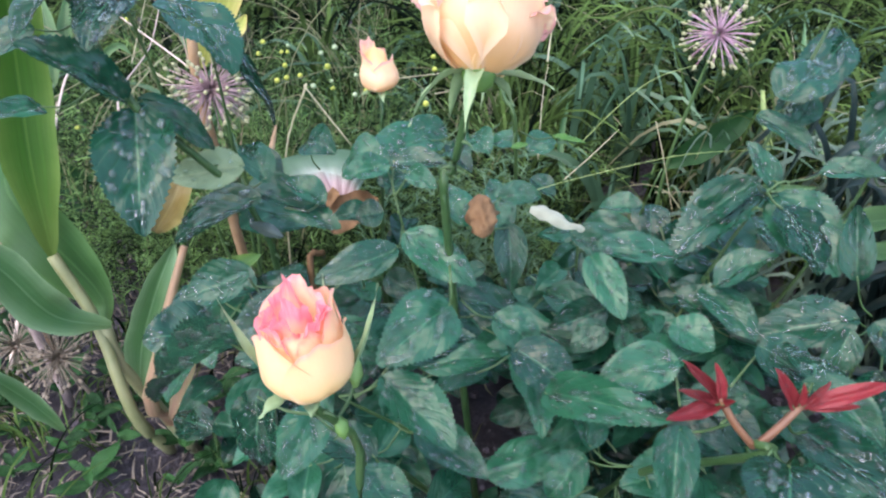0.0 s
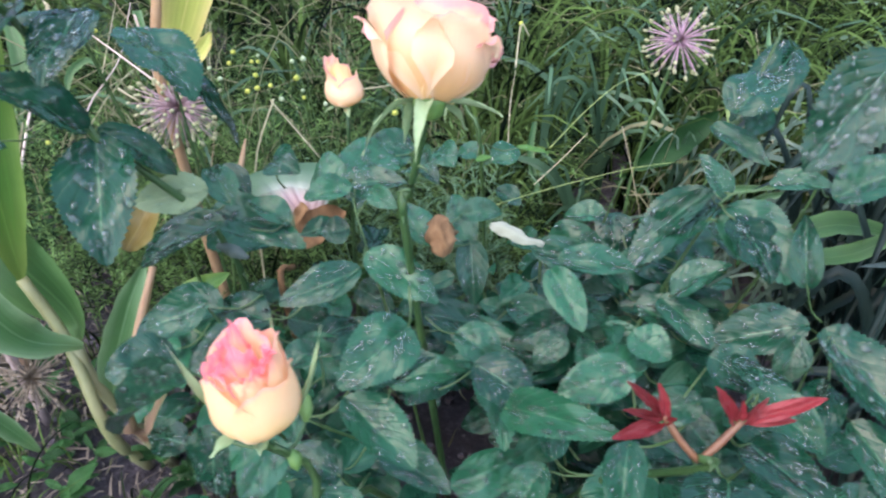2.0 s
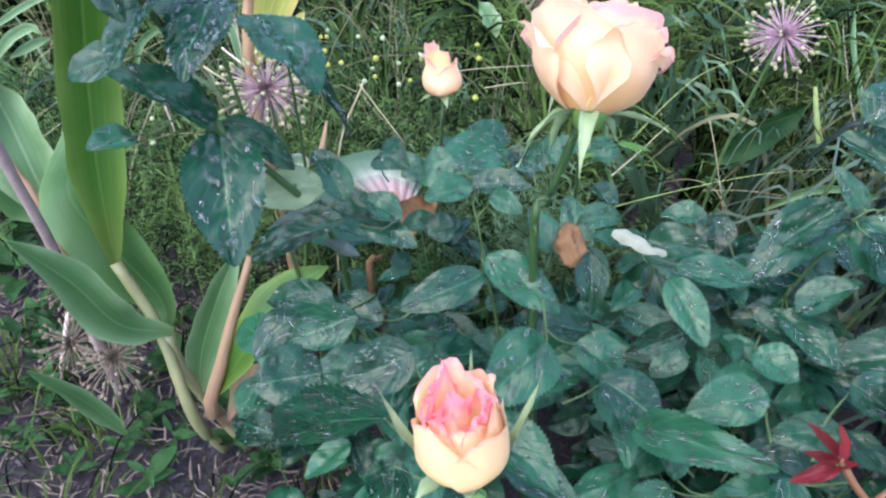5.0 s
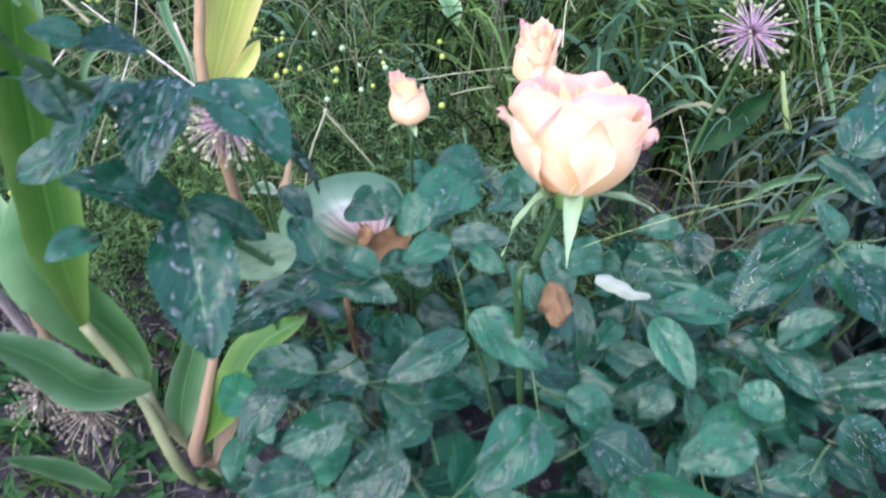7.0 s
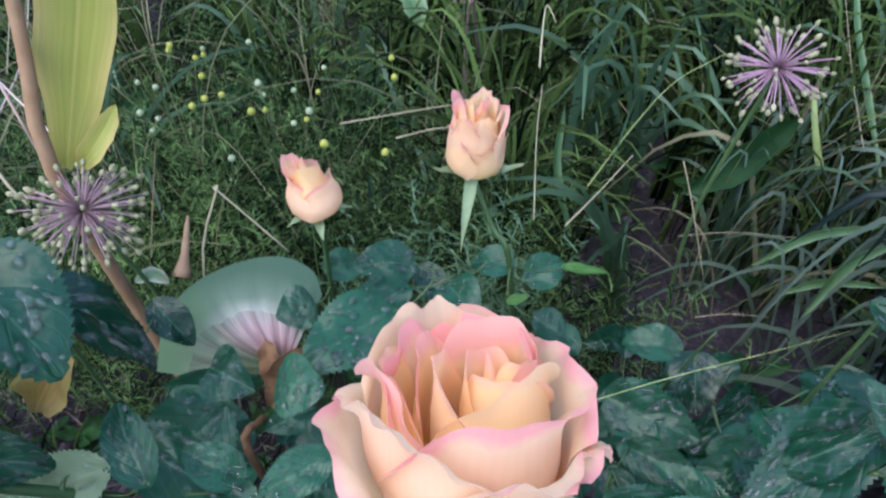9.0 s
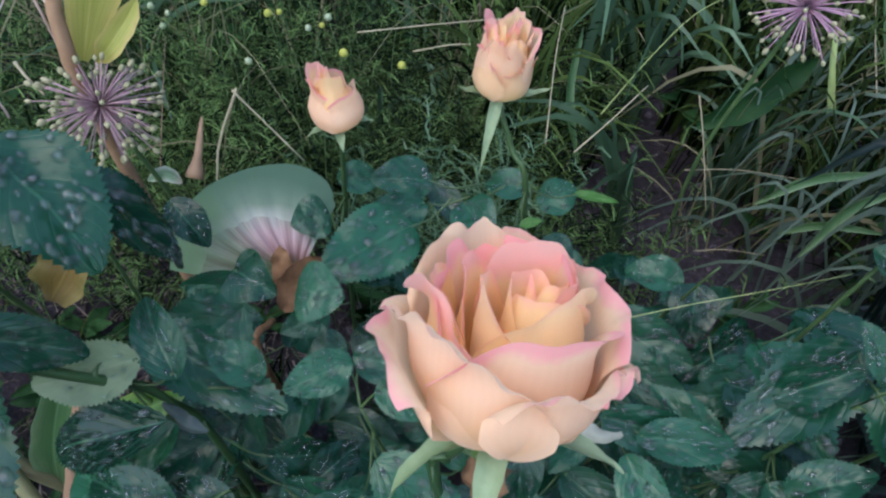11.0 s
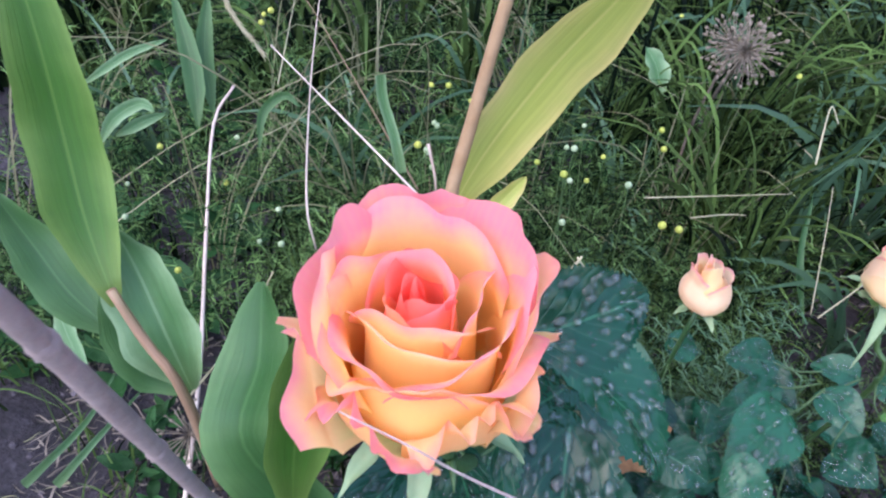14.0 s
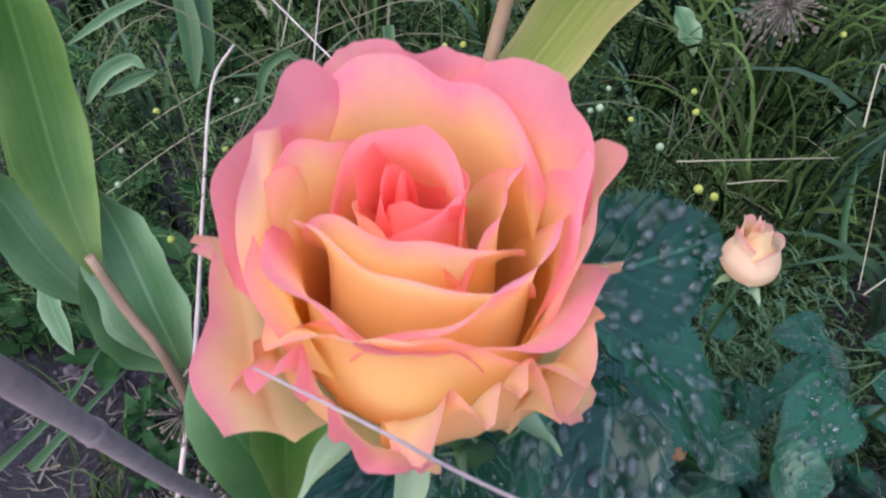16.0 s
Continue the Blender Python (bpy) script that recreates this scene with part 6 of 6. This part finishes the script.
strips("litter", lying(48, 1500, (-0.62, -0.10), (0.40, 0.86), lambda x, y: 1.0), LITTER, "dry bits of straw and florets lying on bare soil", "plant litter")
strips("low_grass", blades(49, 60, (-0.60, -0.10), (0.42, 0.72), (0.02, 0.09), (0.0012, 0.003), 1.2, lambda x, y: 1.0, 8), GRASS, "sparse seedling grass on the bare soil", "grass")
strips("litter", lying(45, 700, (-0.75, 0.75), (0.35, 1.2), lambda x, y: 1.0), GRASS_DRY, "dry bits of straw and stem lying on the soil", "plant litter")


def feathery(seed, count, xs, ys, heights, keep):
    rnd = random.Random(seed)
    made = 0
    while made < count:
        x, y = rnd.uniform(*xs), rnd.uniform(*ys)
        if rnd.random() > keep(x, y):
            continue
        made += 1
        h = rnd.uniform(*heights)
        a = rnd.uniform(0, 6.283)
        lean = Vector((math.cos(a), math.sin(a), 0)) * h * rnd.uniform(0.05, 0.55)
        foot = Vector((x, y, ground_height(x, y)))
        top = foot + lean + Vector((0, 0, h))
        mid = foot + lean * 0.35 + Vector((0, 0, h * 0.6))
        yield [foot, mid, top], 0.0012
        for k in range(13):
            t = 0.3 + 0.7 * k / 13
            p = foot.lerp(mid, t / 0.6) if t < 0.6 else mid.lerp(top, (t - 0.6) / 0.4)
            b = rnd.uniform(0, 6.283)
            L = rnd.uniform(0.010, 0.026)
            end = p + Vector((math.cos(b), math.sin(b), rnd.uniform(0.1, 0.8))).normalized() * L
            yield [p, p.lerp(end, 0.5) + Vector((0, 0, 0.002)), end], 0.0016
            for q in (0.4, 0.7):
                c = b + rnd.choice((-0.9, 0.9))
                s = p.lerp(end, q)
                yield [s, s + Vector((math.cos(c), math.sin(c), 0.5)).normalized() * L * 0.45], 0.0014


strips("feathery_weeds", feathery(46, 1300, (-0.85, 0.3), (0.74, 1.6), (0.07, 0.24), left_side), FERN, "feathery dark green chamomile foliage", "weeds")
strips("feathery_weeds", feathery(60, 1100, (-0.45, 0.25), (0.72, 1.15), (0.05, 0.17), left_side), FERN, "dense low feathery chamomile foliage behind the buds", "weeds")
strips("feathery_weeds", feathery(47, 60, (-0.05, 0.14), (0.70, 0.82), (0.12, 0.26), lambda x, y: 1.0), plain("silvery_foliage", (0.04, 0.10, 0.05), (0.17, 0.26, 0.15), 0.5, 20, 0.2, 0.0, 0.3, True), "silvery feathery weed beside the buds", "weeds")


def weed_mesh(seed):
    rnd = random.Random(seed)
    n = 9
    verts, uvs = [], []
    for j in range(n + 1):
        v = j / n
        half = 0.5 * math.sin(math.pi * min(1, v * 0.96 + 0.03)) ** 0.8
        for i in range(5):
            u = i / 2 - 1
            verts.append((u * half, v, 0.25 * abs(u) * half - 0.3 * v * v + 0.05 * math.sin(9 * v + seed)))
            uvs.append((u * 0.5 + 0.5, v))
    return mesh_of("weed_leaf", verts, grid(4, n), uvs, [WEED])


WEEDS = [weed_mesh(k) for k in range(4)]


def weed(x, y, seed, size, leaves):
    rnd = random.Random(seed)
    foot = Vector((x, y, ground_height(x, y)))
    w = thing("weed", foot, "leafy dark green weed growing between the grass", "weed", "leafy weeds")
    for k in range(leaves):
        a = 6.283 * k / leaves + rnd.uniform(-0.4, 0.4)
        L = size * rnd.uniform(0.6, 1.1)
        b = foot + Vector((0, 0, rnd.uniform(0.0, size * 0.9)))
        t = b + Vector((math.cos(a), math.sin(a), rnd.uniform(0.1, 1.1))).normalized() * L
        part("leaf", WEEDS[rnd.randrange(4)], w, leaf_pose(b, t, L * rnd.uniform(0.3, 0.5), rnd.uniform(-20, 20)))


_rnd = random.Random(52)
for _k in range(190):
    _x, _y = _rnd.uniform(-0.9, 1.0), 0.74 + 1.1 * _rnd.random()
    if bare(_x, _y) < 0.12:
        weed(_x, _y, _k, _rnd.uniform(0.035, 0.085), _rnd.randrange(5, 10))
for _k in range(80):
    weed(_rnd.uniform(-0.52, -0.12), _rnd.uniform(0.46, 0.74), 300 + _k, _rnd.uniform(0.014, 0.034), _rnd.randrange(4, 8))
part("broad_leaf", ribbon([(0.3034, 0.9006, 0.1906), (0.3432, 0.9057, 0.2159), (0.3848, 0.9250, 0.2375), (0.4137, 0.9313, 0.2640)], 0.036, WEED, 14, 6, 0.3, 0.05, (0.3, -0.8, 0.5)), None, None, "broad lance-shaped dark leaf in the grass", "leaf")
part("broad_leaf", ribbon([(0.0190, 1.1593, 0.2528), (0.0103, 1.1832, 0.2789), (-0.0080, 1.2010, 0.2987)], 0.030, BLADE_GREY, 10, 6, 0.3, 0.12, (0.3, -0.8, 0.5)), None, None, "grey-green toothed leaf wet with drops", "leaf")
part("broad_leaf", ribbon([(-0.2797, 0.8469, 0.3036), (-0.2909, 0.8593, 0.3366), (-0.3038, 0.8690, 0.3665), (-0.3076, 0.8726, 0.3898)], 0.011, BLADE_GREY, 12, 5, 0.3, 0.03, (0.3, -0.8, 0.5), lambda v: 0.9), None, None, "upright cut grass blade, pale and wide", "leaf")
part("broad_leaf", ribbon([(-0.5649, 0.7035, 0.2115), (-0.5415, 0.6760, 0.2004), (-0.5139, 0.6483, 0.1888)], 0.018, BLADE_GREY, 12, 5, 0.3, 0.06, (0.3, -0.8, 0.5)), None, None, "grey toothed leaf with water drops over the soil", "leaf")
part("grass_leaf", ribbon([(-0.4926, 0.5286, 0.2312), (-0.4807, 0.5897, 0.2205), (-0.4816, 0.6389, 0.2164)], 0.007, BLADE_GREY, 12, 4, 0.3, 0.02, (0.3, -0.8, 0.5), lambda v: 1 - 0.8 * v), None, None, "long grey-green grass leaf over the soil", "leaf")
part("grass_leaf", ribbon([(-0.4705, 0.5309, 0.2332), (-0.4611, 0.5789, 0.2276), (-0.4522, 0.6252, 0.2201)], 0.007, BLADE_GREY, 12, 4, 0.3, 0.02, (0.3, -0.8, 0.5), lambda v: 1 - 0.8 * v), None, None, "long grey-green grass leaf over the soil", "leaf")

part("grass_leaf", ribbon([(0.4287, 0.8939, 0.2235), (0.4182, 0.9104, 0.2605), (0.4175, 0.9354, 0.2878)], 0.011, GRASS_PALE, 12, 4, 0.5, 0.02, (0.3, -0.8, 0.5), lambda v: 1 - 0.4 * v), None, None, "upright yellow-green grass blade below the seed head", "leaf")

for _pts, _w, _mat, _label in (
    ([(-0.5674, 0.8348, 0.2966), (-0.5567, 0.8536, 0.3168), (-0.5345, 0.8651, 0.3288), (-0.5195, 0.8611, 0.3241)], 0.013, BLADE_GREY, "pale arching broad grass leaf in the weeds"),
    ([(-0.5599, 0.8523, 0.2962), (-0.5357, 0.8642, 0.3087), (-0.5150, 0.8722, 0.3169)], 0.011, BLADE_GREY, "pale arching broad grass leaf in the weeds"),
    ([(-0.6303, 0.9241, 0.2989), (-0.5870, 0.9512, 0.3275), (-0.5455, 0.9673, 0.3440)], 0.009, BLADE_GREY, "narrow pale arching grass leaf"),
    ([(-0.5262, 0.9626, 0.2426), (-0.5441, 1.0095, 0.2939), (-0.5774, 1.0611, 0.3507)], 0.022, BLADE_DARK, "broad dark upright blade in the weeds"),
    ([(-0.5215, 0.9964, 0.2408), (-0.5415, 1.0425, 0.2913), (-0.5475, 1.0901, 0.3431)], 0.020, BLADE_DARK, "broad dark upright blade in the weeds"),
    ([(-0.4395, 0.9112, 0.2617), (-0.4407, 0.9368, 0.2896), (-0.4215, 0.9515, 0.3051), (-0.4026, 0.9448, 0.2975)], 0.010, BLADE_DARK, "bent green grass blade"),
    ([(0.5265, 0.9221, 0.1788), (0.5279, 1.0079, 0.2336), (0.5315, 1.0933, 0.2882), (0.5433, 1.1509, 0.3319)], 0.012, BLADE_GREY, "long pale upright blade in the meadow grass"),
    ([(0.1849, 0.8893, 0.1382), (0.1702, 0.9399, 0.1930), (0.1827, 1.0015, 0.2410)], 0.010, BLADE_DARK, "dark grass blade behind the buds"),
    ([(0.3369, 0.7912, 0.1873), (0.3909, 0.8086, 0.2070), (0.4734, 0.8245, 0.2063)], 0.010, BLADE_GREY, "pale grass leaf lying over the meadow edge"),
    ([(0.3580, 0.7232, 0.1904), (0.4057, 0.7621, 0.2142), (0.4599, 0.7846, 0.2203)], 0.012, BLADE_GREY, "pale grass leaf lying over the meadow edge"),
    ([(0.3509, 0.7547, 0.1863), (0.3923, 0.7611, 0.1938), (0.4543, 0.7567, 0.1899)], 0.008, BLADE_GREY, "pale grass leaf lying over the meadow edge"),
):
    part("grass_leaf", ribbon(_pts, _w, _mat, 14, 4, 0.4, 0.04, (0.3, -0.8, 0.5)), None, None, _label, "leaf")


def grass_ear(points, label):
    """A drooping ear: a thin axis set with fine spikelets."""
    rnd = random.Random(77)
    line = smooth_line(points, 40)
    ear = thing("grass_ear", line[0], label, "grass ear")
    part("axis", tube(points, 0.0008, 0.0004, STRAW, 12, 5), ear)
    for k in range(3, 40):
        way = (line[min(k + 1, 40)] - line[k - 1]).normalized()
        for _ in range(3):
            out = Vector((rnd.gauss(0, 1), rnd.gauss(0, 1), rnd.gauss(0, 1))).normalized()
            tip = line[k] + way * 0.010 + (out - way * out.dot(way)) * 0.004
            part("spikelet", tube([line[k], line[k].lerp(tip, 0.5) + out * 0.0006, tip], 0.0007, 0.0002, STRAW, 2, 4), ear)


grass_ear([(-0.5228, 1.0669, 0.3558), (-0.5036, 1.0498, 0.3369), (-0.4638, 1.0248, 0.3088)], "silvery drooping grass ear over the weeds")
